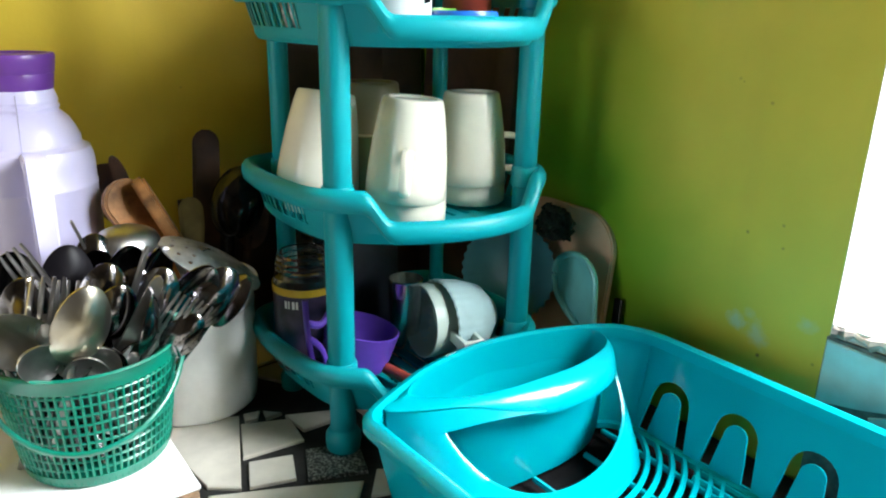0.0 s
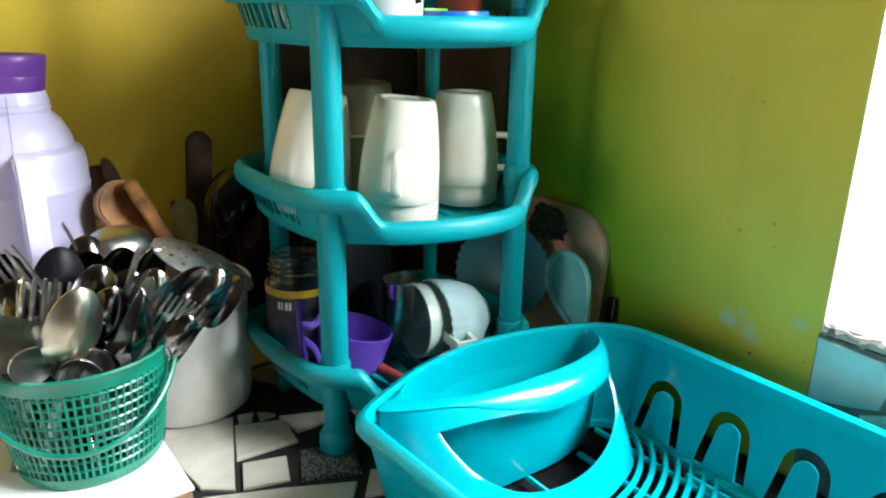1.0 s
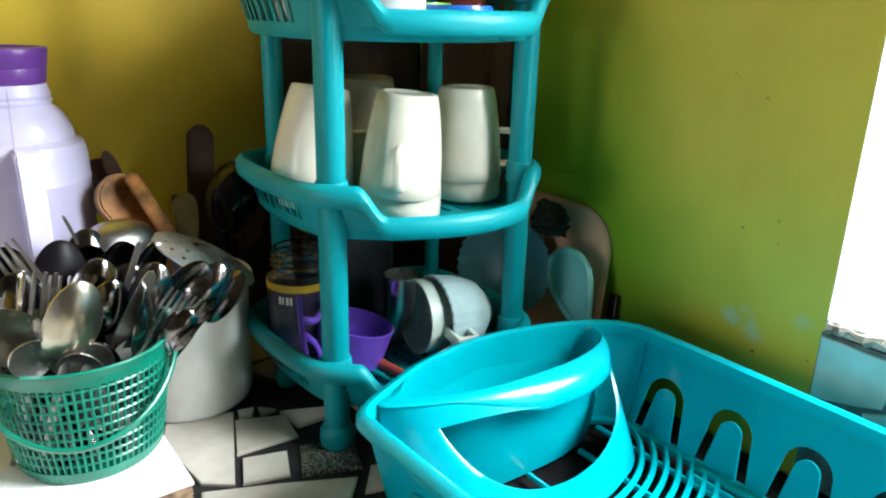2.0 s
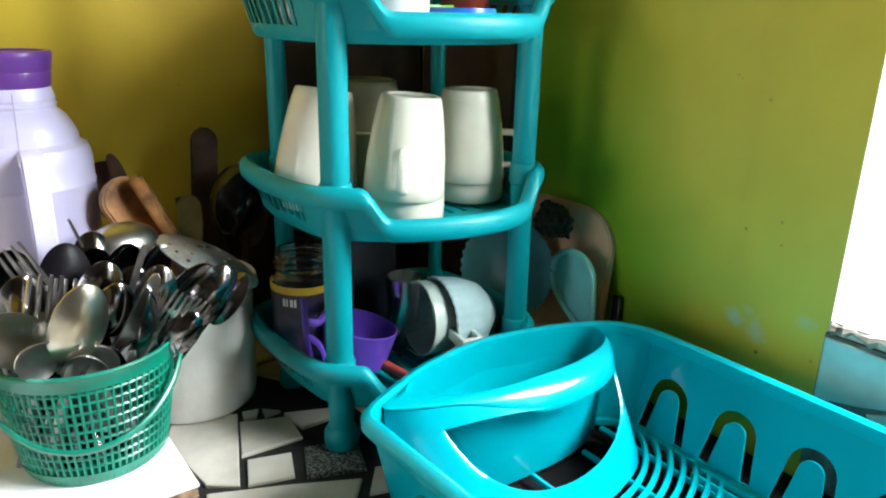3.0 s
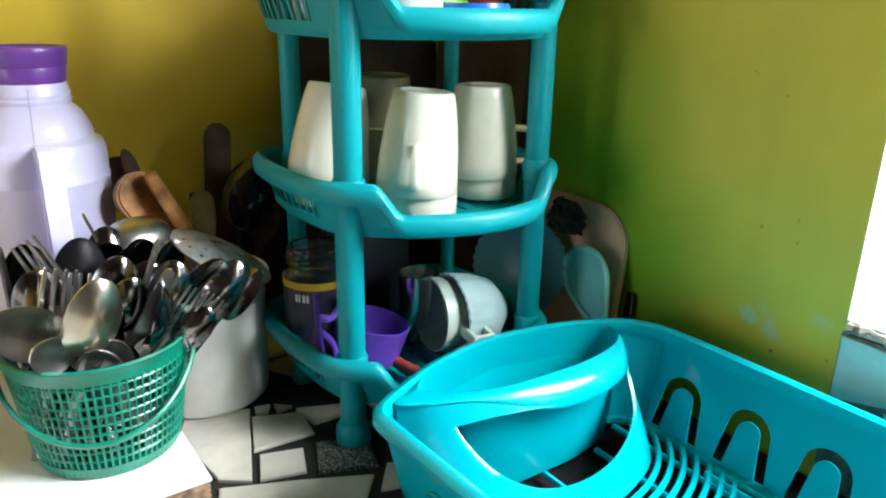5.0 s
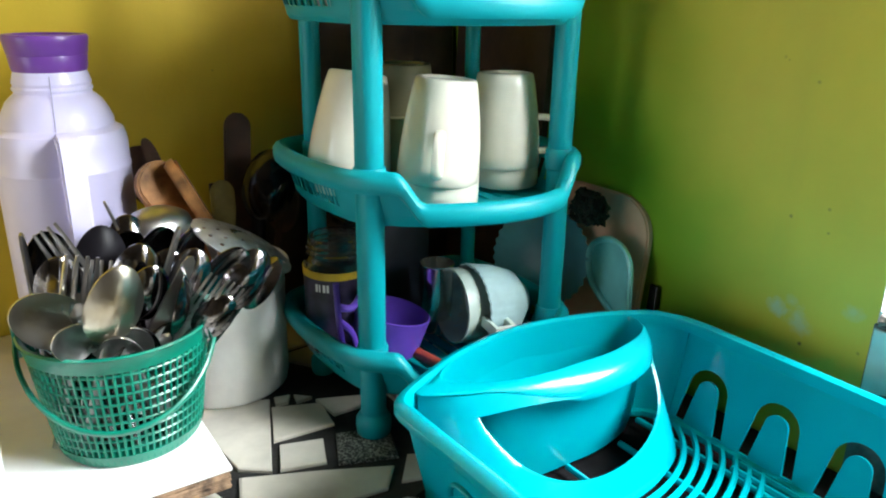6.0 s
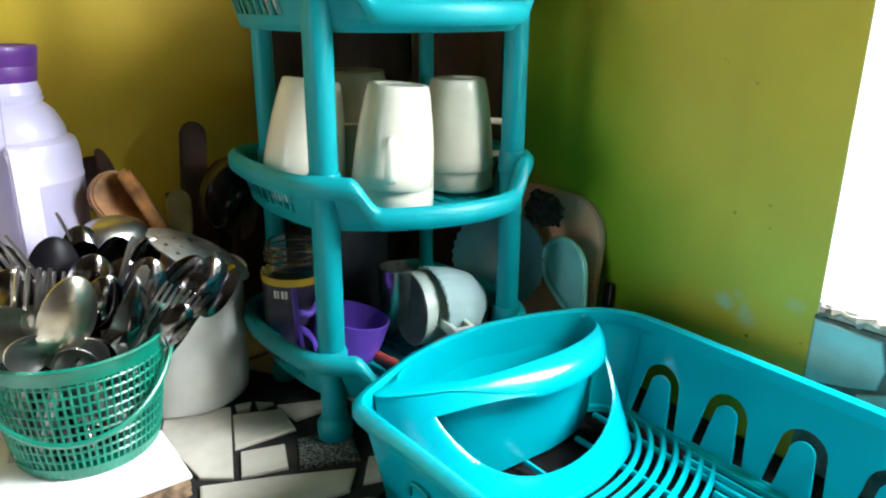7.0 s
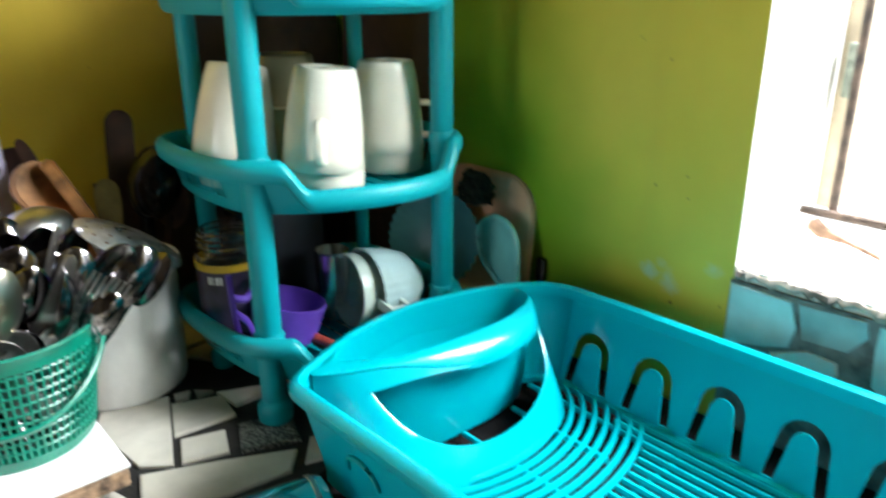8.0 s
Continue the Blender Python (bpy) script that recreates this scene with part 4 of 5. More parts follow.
BX, BY, B0, B1, BH = 0.098, 0.660, 0.060, 0.0765, 0.113
basket = thing("cutlery_basket", (BX, BY, TOP), "round green openwork plastic basket full of cutlery", "basket")


def cone(z, extra=0.0):
    return B0 + (B1 - B0) * (z / BH) ** 0.8 + extra


COUNT = 72
bm = bmesh.new()
tube(bm, [(cone(z), 0, z) for z in (0.004, 0.03, 0.06, 0.085, 0.104)], 0.00135, 5)
upright = part("upright", bm, GREEN, basket)
for i in range(1, COUNT):
    bar = new("upright", upright.data)
    bar.parent = basket
    bar.matrix_local = Matrix.Rotation(2 * math.pi * i / COUNT, 4, "Z")
for k in range(9):
    z = 0.0205 + 0.0093 * k
    bm = bmesh.new()
    tube(bm, [(cone(z) * math.cos(2 * math.pi * i / 64), cone(z) * math.sin(2 * math.pi * i / 64), z) for i in range(64)], 0.0014, 5, closed=True)
    part("hoop", bm, GREEN, basket)
bm = bmesh.new()
lathe(bm, [(0.0, 0.001), (B0 - 0.004, 0.001), (B0 - 0.001, 0.0), (B0 + 0.0015, 0.003), (cone(0.013, 0.0016), 0.013), (cone(0.013, -0.001), 0.013), (B0 - 0.003, 0.004), (0.0, 0.003)], 64)
part("foot_band", bm, GREEN, basket)
bm = bmesh.new()
lathe(bm, [(cone(0.100, -0.001), 0.099), (cone(0.100, 0.0018), 0.0985), (B1 + 0.0025, BH - 0.002), (B1 + 0.0045, BH), (B1 + 0.003, BH + 0.0015), (B1 - 0.001, BH), (cone(0.100, -0.001), 0.099)], 64)
part("rim_band", bm, GREEN, basket)
for a in (-14, 166):
    bm = bmesh.new()
    m = Matrix.Rotation(radians(a), 4, "Z")
    box(bm, (B1 - 0.002, -0.010, 0.092), (B1 + 0.006, 0.010, BH + 0.012), 0.003, m)
    part("lug", bm, GREEN, basket)
bm = bmesh.new()
m = Matrix.Rotation(radians(-14), 4, "Z")
swing = []
for k in range(25):
    a = math.pi * k / 24
    swing.append(m @ Vector(((B1 + 0.0055) * math.cos(a), -(B1 + 0.006) * math.sin(a), BH - 0.008 - 0.058 * math.sin(a) ** 1.1)))
tube(bm, swing, 0.0023, 8, flat=1.6)
part("handle", bm, GREEN, basket, "thin green bail handle, folded down")

# cutlery: one mesh a kind, many places
def stem_mesh(bm, handle):
    tube(bm, spline([(0, 0.004, 0.0), (0, 0.003, 0.03), (0, -0.001, 0.09), (0, 0.0, handle - 0.008), (0, 0.0008, handle + 0.004)], 4, False), 0.0048, 8, flat=0.3,
         taper=[1.7 - 1.0 * min(1, k / 11) for k in range(17)])
    return bm


def spoon_mesh(bowl_l=0.066, bowl_w=0.043, depth=0.009, handle=0.125, stem=True):
    bm = bmesh.new()
    nu, nv = 18, 10
    layers = []
    for off in (0.0, 0.0012):
        grid = []
        for i in range(nu + 1):
            u = 0.5 - 0.5 * math.cos(math.pi * i / nu)
            half = 0.5 * bowl_w * math.sqrt(max(0.0, 1 - (2 * u - 1) ** 2)) * (1.0 + 0.16 * (0.5 - u)) + 0.0028 * (1 - u) ** 4 + 0.0004
            row = []
            for j in range(nv + 1):
                v = -1 + 2 * j / nv
                y = depth * (1 - v * v) * max(0.0, 1 - (2 * u - 1) ** 2) ** 0.75 + off
                row.append(bm.verts.new((half * v, y, handle + bowl_l * u)))
            grid.append(row)
        for i in range(nu):
            for j in range(nv):
                bm.faces.new((grid[i][j], grid[i][j + 1], grid[i + 1][j + 1], grid[i + 1][j]))
        layers.append(grid)
    for i in range(nu):
        for j in (0, nv):
            bm.faces.new((layers[0][i][j], layers[0][i + 1][j], layers[1][i + 1][j], layers[1][i][j]))
    return stem_mesh(bm, handle) if stem else bm


def fork_mesh(handle=0.125):
    bm = bmesh.new()
    tube(bm, spline([(0, 0.004, 0.0), (0, 0.003, 0.03), (0, -0.001, 0.09), (0, 0.0, handle)], 5, False), 0.0048, 8, flat=0.3, taper=[1.7 - 1.0 * min(1, k / 12) for k in range(16)])
    box(bm, (-0.011, -0.0008, handle + 0.008), (0.011, 0.0012, handle + 0.030), 0.0006)
    tube(bm, [(0, 0, handle - 0.002), (0, 0, handle + 0.006), (0, 0.0002, handle + 0.012)], 0.0052, 8, flat=0.25, taper=[0.7, 1.2, 2.0])
    for x in (-0.0092, -0.0031, 0.0031, 0.0092):
        tube(bm, spline([(x, 0, handle + 0.028), (x, 0.004, handle + 0.045), (x, 0.003, handle + 0.062), (x * 0.96, 0.0, handle + 0.074)], 4, False), 0.0021, 6, taper=[1.15 - 0.05 * k for k in range(13)])
    return bm


def knife_mesh():
    bm = bmesh.new()
    outline = [(-0.0065, 0.0), (0.0065, 0.0), (0.006, 0.06), (0.0052, 0.10), (0.0066, 0.112), (0.0070, 0.17), (0.0062, 0.19), (0.0040, 0.200), (0.0, 0.204), (-0.0040, 0.2025), (-0.0056, 0.195), (-0.0060, 0.112), (-0.0050, 0.10), (-0.006, 0.06)]
    plate(bm, outline, [], 0.0022, Matrix(((1, 0, 0, 0), (0, 0, 1, -0.001), (0, 1, 0, 0), (0, 0, 0, 1))))
    return bm


# grey steel mottled with amber for the large spoon bowls
AMBER_STEEL = material("amber-mottled steel", (0.58, 0.58, 0.57), 0.29, 1.0, vary=0.1, scale=15, bump=0.06, tint=(0.46, 0.38, 0.22))
FORK_STEEL = material("fork steel", (0.52, 0.51, 0.51), 0.28, 1.0, vary=0.2, scale=45, bump=0.06)
KINDS = {"spoon": spoon_mesh(0.060, 0.039), "large_spoon": spoon_mesh(0.074, 0.0445, 0.012, 0.125, False), "large_spoon_stem": stem_mesh(bmesh.new(), 0.125), "teaspoon": spoon_mesh(0.048, 0.033, 0.008, 0.095), "fork": fork_mesh(), "knife": knife_mesh(), "nylon_spoon": spoon_mesh(0.072, 0.046)}
SHAPES = {}
NYLON = material("black nylon", (0.007, 0.006, 0.008), 0.4, spec=0.1, vary=0.2, scale=40, bump=0.08)
for kind, bm in KINDS.items():
    holder_ob = part(kind, bm, NYLON if kind == "nylon_spoon" else AMBER_STEEL if kind == "large_spoon" else FORK_STEEL if kind == "fork" else DULL_STEEL if kind in ("large_spoon_stem", "knife", "teaspoon") else STEEL)
    SHAPES[kind] = holder_ob.data
    bpy.data.objects.remove(holder_ob)
WORDS = {"spoon": "worn stainless steel spoon standing handle down in the basket", "large_spoon": "amber-mottled stainless steel serving spoon standing in the basket", "teaspoon": "small stainless steel teaspoon in the basket",
         "fork": "stainless steel fork standing tines up in the basket", "knife": "stainless steel table knife standing in the basket", "nylon_spoon": "black nylon spoon standing bowl up in the basket"}


def piece(kind, tip, foot, face, size=1.0):
    """Cutlery from its foot to its tip; face: the way its hollow side looks, in degrees round z."""
    tip, foot = Vector(tip), Vector(foot)
    z = (tip - foot).normalized()
    f = Vector((math.cos(radians(face)), math.sin(radians(face)), 0))
    y = -(f - z * f.dot(z)).normalized()
    x = y.cross(z)
    length = max(v.co.z for v in SHAPES[kind].vertices)
    m = Matrix((x, y, z)).transposed().to_4x4()
    m.translation = tip - z * length * size
    m = m @ Matrix.Scale(size, 4)
    ob = new(kind, None if kind == "large_spoon" else SHAPES[kind])
    ob.matrix_world = m
    if kind == "large_spoon":
        ob.empty_display_size = 0.02
        new("bowl", SHAPES[kind]).parent = ob
        new("handle", SHAPES["large_spoon_stem"]).parent = ob
    return tagged(ob, WORDS[kind], kind.split("_")[-1], "cutlery in the basket")


def in_basket(dx, dy, z=TOP + 0.012):
    return (BX + dx, BY + dy, z)


PIECES = [
    ("large_spoon", (0.096, 0.588, 1.128), (0.058, 0.635, 0.960), 98, 1.00),
    ("large_spoon", (0.019, 0.596, 1.108), (0.125, 0.668, 1.000), -82, 1.0),
    ("teaspoon", (0.043, 0.585, 1.082), (0.100, 0.640, 1.020), -85, 1.0),
    ("teaspoon", (0.088, 0.588, 1.067), (0.090, 0.640, 0.989), -110, 1.10),
    ("teaspoon", (0.100, 0.600, 1.068), (0.094, 0.640, 0.988), -100, 1.10),
    ("fork", (0.073, 0.615, 1.132), (0.057, 0.640, 1.043), 80, 1.25),
    ("fork", (0.092, 0.630, 1.120), (0.074, 0.650, 1.034), 86, 1.20),
    ("spoon", (0.053, 0.660, 1.143), (0.056, 0.665, 1.065), -90, 1.00),
    ("fork", (0.052, 0.648, 1.149), (0.079, 0.650, 1.086), 95, 1.00),
    ("spoon", (0.056, 0.630, 1.130), (0.056, 0.650, 1.049), 88, 1.00),
    ("knife", (0.036, 0.650, 1.148), (0.037, 0.650, 1.054), -20, 0.95),
    ("nylon_spoon", (0.099, 0.680, 1.136), (0.086, 0.670, 1.056), 92, 1.00),
    ("spoon", (0.125, 0.690, 1.124), (0.108, 0.670, 1.050), -95, 1.00),
    ("spoon", (0.126, 0.715, 1.133), (0.122, 0.700, 1.071), 85, 1.00),
    ("knife", (0.109, 0.715, 1.148), (0.122, 0.710, 1.107), -10, 0.95),
    ("spoon", (0.153, 0.675, 1.127), (0.114, 0.665, 1.051), -85, 0.95),
    ("knife", (0.153, 0.630, 1.139), (0.120, 0.640, 1.048), -35, 1.00),
    ("knife", (0.154, 0.602, 1.120), (0.088, 0.655, 0.975), -88, 1.0),
    ("spoon", (0.125, 0.650, 1.123), (0.098, 0.655, 1.036), 82, 1.00),
    ("spoon", (0.151, 0.655, 1.112), (0.118, 0.660, 1.029), 80, 1.00),
    ("spoon", (0.170, 0.640, 1.113), (0.131, 0.650, 1.030), 75, 1.00),
    ("spoon", (0.211, 0.640, 1.106), (0.142, 0.650, 1.015), -80, 1.12),
    ("spoon", (0.235, 0.652, 1.096), (0.157, 0.660, 1.007), 85, 1.10),
    ("spoon", (0.253, 0.660, 1.082), (0.184, 0.670, 1.008), 10, 1.00),
    ("fork", (0.175, 0.602, 1.097), (0.135, 0.640, 1.022), 60, 0.85),
    ("fork", (0.191, 0.606, 1.086), (0.141, 0.645, 1.018), 72, 0.85),
    ("spoon", (0.183, 0.600, 1.078), (0.133, 0.630, 1.010), 75, 0.80),
    ("spoon", (0.144, 0.600, 1.105), (0.131, 0.630, 1.015), 150, 1.00),
    ("spoon", (0.188, 0.700, 1.113), (0.142, 0.680, 1.038), -60, 1.05),
    ("spoon", (0.075, 0.665, 1.108), (0.070, 0.660, 1.042), -95, 1.00),
    ("spoon", (0.127, 0.620, 1.112), (0.105, 0.640, 1.041), 95, 0.95),
]
for kind, tip, foot, face, size in PIECES:
    piece(kind, tip, foot, face, size)
rnd = random.Random(5)
for k in range(9):
    a, r = 188 + 164 * (k + rnd.uniform(0.1, 0.9)) / 9, rnd.uniform(0.04, 0.062)
    tip = (BX + r * math.cos(radians(a)), BY + r * math.sin(radians(a)), 1.035 + rnd.uniform(0, 0.03))
    piece(rnd.choice(("spoon", "teaspoon", "spoon")), tip, (BX - 0.4 * r * math.cos(radians(a)), BY - 0.4 * r * math.sin(radians(a)), TOP + 0.01), -98 + rnd.choice((0, 180, 180)) + rnd.uniform(-50, 50))
rnd = random.Random(11)
for k in range(22):
    a, r = rnd.uniform(-10, 235), rnd.uniform(0.02, 0.066)
    tip = (BX + 0.008 + r * math.cos(radians(a)), BY + 0.008 + 0.85 * r * math.sin(radians(a)), 1.065 + rnd.uniform(0, 0.04))
    piece(rnd.choice(("spoon", "spoon", "spoon", "spoon", "fork", "teaspoon")), tip, in_basket(rnd.uniform(-0.03, 0.03), rnd.uniform(-0.03, 0.03)), -98 + rnd.choice((0, 180, 180)) + rnd.uniform(-40, 40))

# ---- vacuum flask ----
FX, FY = 0.0970, 0.848
flask = thing("vacuum_flask", (FX, FY, TOP), "lilac plastic vacuum flask with a purple lid", "flask")
bm = bmesh.new()
lathe(bm, [(0.0, 0.0), (0.059, 0.0), (0.0625, 0.004), (0.0635, 0.012), (0.0638, 0.215), (0.0646, 0.2165), (0.0646, 0.219), (0.0638, 0.2205), (0.0638, 0.240), (0.0630, 0.248), (0.0606, 0.2555), (0.0550, 0.2585), (0.0533, 0.2605), (0.0533, 0.266), (0.0500, 0.2745), (0.0445, 0.285), (0.0390, 0.2905), (0.0368, 0.292), (0.0358, 0.2935), (0.0358, 0.295), (0.0372, 0.2963), (0.0372, 0.2985), (0.0358, 0.300), (0.0358, 0.3015), (0.0366, 0.303), (0.0362, 0.305), (0.0345, 0.311), (0.0330, 0.316), (0.0, 0.318)], 64)
body = part("body", bm, LILAC, flask, sharp=30)
bm = bmesh.new()
lathe(bm, [(0.0, 0.3125), (0.0325, 0.313), (0.0345, 0.316), (0.0362, 0.329), (0.0358, 0.330), (0.0366, 0.331), (0.0386, 0.343), (0.0392, 0.347), (0.0380, 0.3492), (0.033, 0.3495), (0.031, 0.347), (0.0, 0.346)], 64)
part("lid", bm, PURPLE, flask, "purple screw lid")
bm = bmesh.new()
strap = [(0.054, 0.2590), (0.082, 0.2590), (0.0865, 0.256), (0.0880, 0.250), (0.0900, 0.10), (0.086, 0.080), (0.058, 0.076), (0.058, 0.088), (0.078, 0.090), (0.0815, 0.104), (0.0810, 0.238), (0.0780, 0.245), (0.054, 0.246)]
plate(bm, strap, [], 0.022, Matrix(((1, 0, 0, 0), (0, 0, 1, -0.011), (0, 1, 0, 0), (0, 0, 0, 1))))
bmesh.ops.bevel(bm, geom=[e for e in bm.edges if len(e.link_faces) == 2 and e.calc_face_angle(0) > 1.2], offset=0.0022, segments=3, affect="EDGES")
grip = part("handle", bm, LILAC, flask)
grip.matrix_local = Matrix.Rotation(radians(-92), 4, "Z")
bm = bmesh.new()
tube(bm, [(0, -r, z) for r, z in ((0.0608, 0.2555), (0.0535, 0.2605), (0.0535, 0.266), (0.0502, 0.2745), (0.0447, 0.285), (0.0392, 0.2905), (0.0373, 0.2975), (0.0367, 0.304), (0.0347, 0.311))], 0.0005, 5)
seam = part("seam", bm, material("grey-lilac seam", (0.45, 0.42, 0.60), 0.5), flask, "thin dark moulding seam")
seam.matrix_local = Matrix.Rotation(radians(-10), 4, "Z")

# ---- pale tub beside the basket ----
pail = thing("plastic_tub", (-0.062, 0.640, TOP), "pale grey-white plastic tub standing beside the cutlery basket", "tub")
bm = bmesh.new()
lathe(bm, [(0.0, 0.0), (0.050, 0.0), (0.054, 0.004), (0.0575, 0.100), (0.0560, 0.100), (0.052, 0.006), (0.0, 0.004)], 48)
part("body", bm, PAPER, pail)
bm = bmesh.new()
lathe(bm, [(0.0565, 0.0955), (0.0605, 0.097), (0.0625, 0.102), (0.0615, 0.107), (0.0580, 0.1085), (0.0555, 0.104), (0.0565, 0.0955)], 48)
part("rim", bm, PAPER, pail, "thick rolled pale rim")

# ---- pot with large utensils ----
PX, PY = 0.226, 0.776
pot = thing("cooking_pot", pose(PX - 0.002, PY, COUNTER) @ Matrix.Diagonal((0.93, 0.93, 1.09, 1)), "dull aluminium pot holding large kitchen utensils", "pot")
bm = bmesh.new()
lathe(bm, [(0.0, 0.0), (0.070, 0.0), (0.075, 0.004), (0.0765, 0.012), (0.078, 0.126), (0.0765, 0.127), (0.0755, 0.124), (0.073, 0.008), (0.0, 0.006)], 64)
part("body", bm, ALUMINIUM, pot)
bm = bmesh.new()
lathe(bm, [(0.0772, 0.1245), (0.0800, 0.1255), (0.0830, 0.130), (0.0845, 0.133), (0.0832, 0.135), (0.0790, 0.1325), (0.0768, 0.1285), (0.0772, 0.1245)], 64)
part("rim", bm, ALUMINIUM, pot, "rolled flaring rim")
bm = bmesh.new()
lathe(bm, [(0.0779, 0.110), (0.0786, 0.111), (0.0786, 0.1125), (0.0779, 0.1135), (0.0779, 0.110)], 64)
part("bead", bm, ALUMINIUM, pot)


def utensil(name, label, category, group="utensils in the pot"):
    return thing(name, (0, 0, 0), label, category, group)


def paddle(name, label, foot, neck, tip, w0, w1, thick, mat, face=-100, tail=9):
    """A flat wooden blade on a rod."""
    u = utensil(name, label, "utensil")
    foot, neck, tip = Vector(foot), Vector(neck), Vector(tip)
    bm = bmesh.new()
    tube(bm, [foot, foot.lerp(neck, 0.5), neck.lerp(tip, 0.1)], 0.0062, 10)
    part("handle", bm, mat, u)
    z = (tip - neck)
    length = z.length
    z.normalize()
    f = Vector((math.cos(radians(face)), math.sin(radians(face)), 0))
    y = -(f - z * f.dot(z)).normalized()
    x = y.cross(z)
    m = Matrix((x, y, z)).transposed().to_4x4()
    m.translation = neck
    n = 40
    left = [(-(w0 + (w1 - w0) * smooth(0, 0.6, k / n)) * (1 if k < n - tail else math.sqrt(max(0.0, 1 - ((k - (n - tail)) / (tail + 0.2)) ** 2))), length * k / n) for k in range(n + 1)]
    bm = bmesh.new()
    plate(bm, left + [(-x0, z0) for x0, z0 in left[::-1]], [], thick, m @ Matrix(((1, 0, 0, 0), (0, 0, 1, -thick / 2), (0, 1, 0, 0), (0, 0, 0, 1))))
    bmesh.ops.bevel(bm, geom=[e for e in bm.edges if len(e.link_faces) == 2 and e.calc_face_angle(0) > 1.2], offset=thick * 0.22, segments=2, affect="EDGES")
    part("blade", bm, mat, u)
    return u


paddle("wooden_spatula", "pale worn wooden spatula leaning in a pot", (0.252, 0.775, 0.91), (0.210, 0.785, 1.075), (0.163, 0.792, 1.160), 0.016, 0.026, 0.010, WOOD, -60)
paddle("wooden_spatula", "pale wooden spatula seen edge on", (0.268, 0.780, 0.91), (0.232, 0.772, 1.065), (0.184, 0.776, 1.166), 0.014, 0.017, 0.014, WOOD, -10)
paddle("wooden_paddle", "long dark brown wooden paddle standing upright", (0.272, 0.83, 0.91), (0.272, 0.845, 1.03), (0.301, 0.90, 1.190), 0.0145, 0.0160, 0.010, DARK_WOOD, tail=4)
paddle("wooden_stick", "dark wooden spoon handle leaning to the wall", (0.245, 0.82, 0.91), (0.205, 0.835, 1.08), (0.178, 0.85, 1.178), 0.007, 0.008, 0.008, DARK_WOOD)
paddle("wooden_stick", "dark brown wooden spoon leaning to the wall", (0.235, 0.83, 0.91), (0.190, 0.85, 1.09), (0.165, 0.87, 1.165), 0.010, 0.024, 0.009, DARK_WOOD)
paddle("wooden_stick", "short pale wooden handle in the pot", (0.258, 0.82, 0.91), (0.255, 0.835, 1.05), (0.262, 0.86, 1.118), 0.010, 0.014, 0.012, material("yellowed bamboo", (0.40, 0.33, 0.13), 0.6, vary=0.2))

ladle = utensil("ladle", "black serving ladle with its cup upward", "ladle")
bm = bmesh.new()
lathe(bm, [(0.0, -0.019), (0.016, -0.017), (0.030, -0.007), (0.036, 0.008), (0.0345, 0.0085), (0.028, -0.005), (0.0, -0.016)], 36, axis_pose((0.303, 0.815, 1.116), (0.42, 0.85, -0.25), 14) @ Matrix.Diagonal((0.86, 1.24, 1.1, 1)))
part("cup", bm, BLACK, ladle)
bm = bmesh.new()
tube(bm, [(0.270, 0.81, 0.915), (0.285, 0.818, 1.0), (0.296, 0.822, 1.085)], 0.006, 8)
part("handle", bm, BLACK, ladle)
spat = utensil("wooden_spoon", "dark wooden spoon with a worn round head", "spoon")
bm = bmesh.new()
lathe(bm, [(0.0, -0.008), (0.018, -0.006), (0.027, 0.002), (0.024, 0.003), (0.0, -0.003)], 28, axis_pose((0.325, 0.83, 1.09), (-0.35, -0.9, 0.2)) @ Matrix.Diagonal((0.8, 1.4, 1, 1)))
part("head", bm, DARK_WOOD, spat)
bm = bmesh.new()
tube(bm, [(0.29, 0.80, 0.915), (0.305, 0.815, 1.0), (0.320, 0.828, 1.07)], 0.005, 8)
part("handle", bm, DARK_WOOD, spat)

skimmer = utensil("skimmer", "perforated steel skimmer resting over the pot rim", "skimmer")
SX = Vector((0.86, 0.03, -0.49)).normalized()
SN = SX.cross(Vector((-0.16, 0.92, 0.36))).normalized()
SK = Matrix((SX, SN.cross(SX), SN)).transposed().to_4x4()
SK.translation = (0.233, 0.712, 1.083)
bm = bmesh.new()
outer = [(0.058 * math.cos(2 * math.pi * k / 40), 0.044 * math.sin(2 * math.pi * k / 40)) for k in range(40)]
holes = []
for ring, count in ((0.014, 6), (0.026, 11), (0.037, 16)):
    for k in range(count):
        a = 2 * math.pi * (k + 0.5 * (count % 2)) / count
        cx, cy = ring * 1.25 * math.cos(a), ring * 0.95 * math.sin(a)
        holes.append([(cx + 0.0024 * math.cos(2 * math.pi * q / 6), cy + 0.0024 * math.sin(2 * math.pi * q / 6)) for q in range(6)])
plate(bm, outer, holes, 0.0012, Matrix.Identity(4))
bmesh.ops.triangulate(bm, faces=bm.faces)
for v in bm.verts:
    v.co.z += 0.011 * (1 - (v.co.x / 0.058) ** 2 - (v.co.y / 0.044) ** 2)
bmesh.ops.transform(bm, matrix=SK, verts=bm.verts)
part("head", bm, material("scratched skimmer steel", (0.66, 0.65, 0.65), 0.28, 0.75, vary=0.2, scale=50, bump=0.1), skimmer, sharp=60)
bm = bmesh.new()
tube(bm, [SK @ Vector((-0.056, 0, 0)), Vector((0.165, 0.72, 1.095)), Vector((0.15, 0.73, 1.03))], 0.006, 8, flat=0.4)
part("handle", bm, STEEL, skimmer)
scoop = utensil("serving_scoop", "dull steel serving scoop lying over the cutlery", "scoop")
bm = bmesh.new()
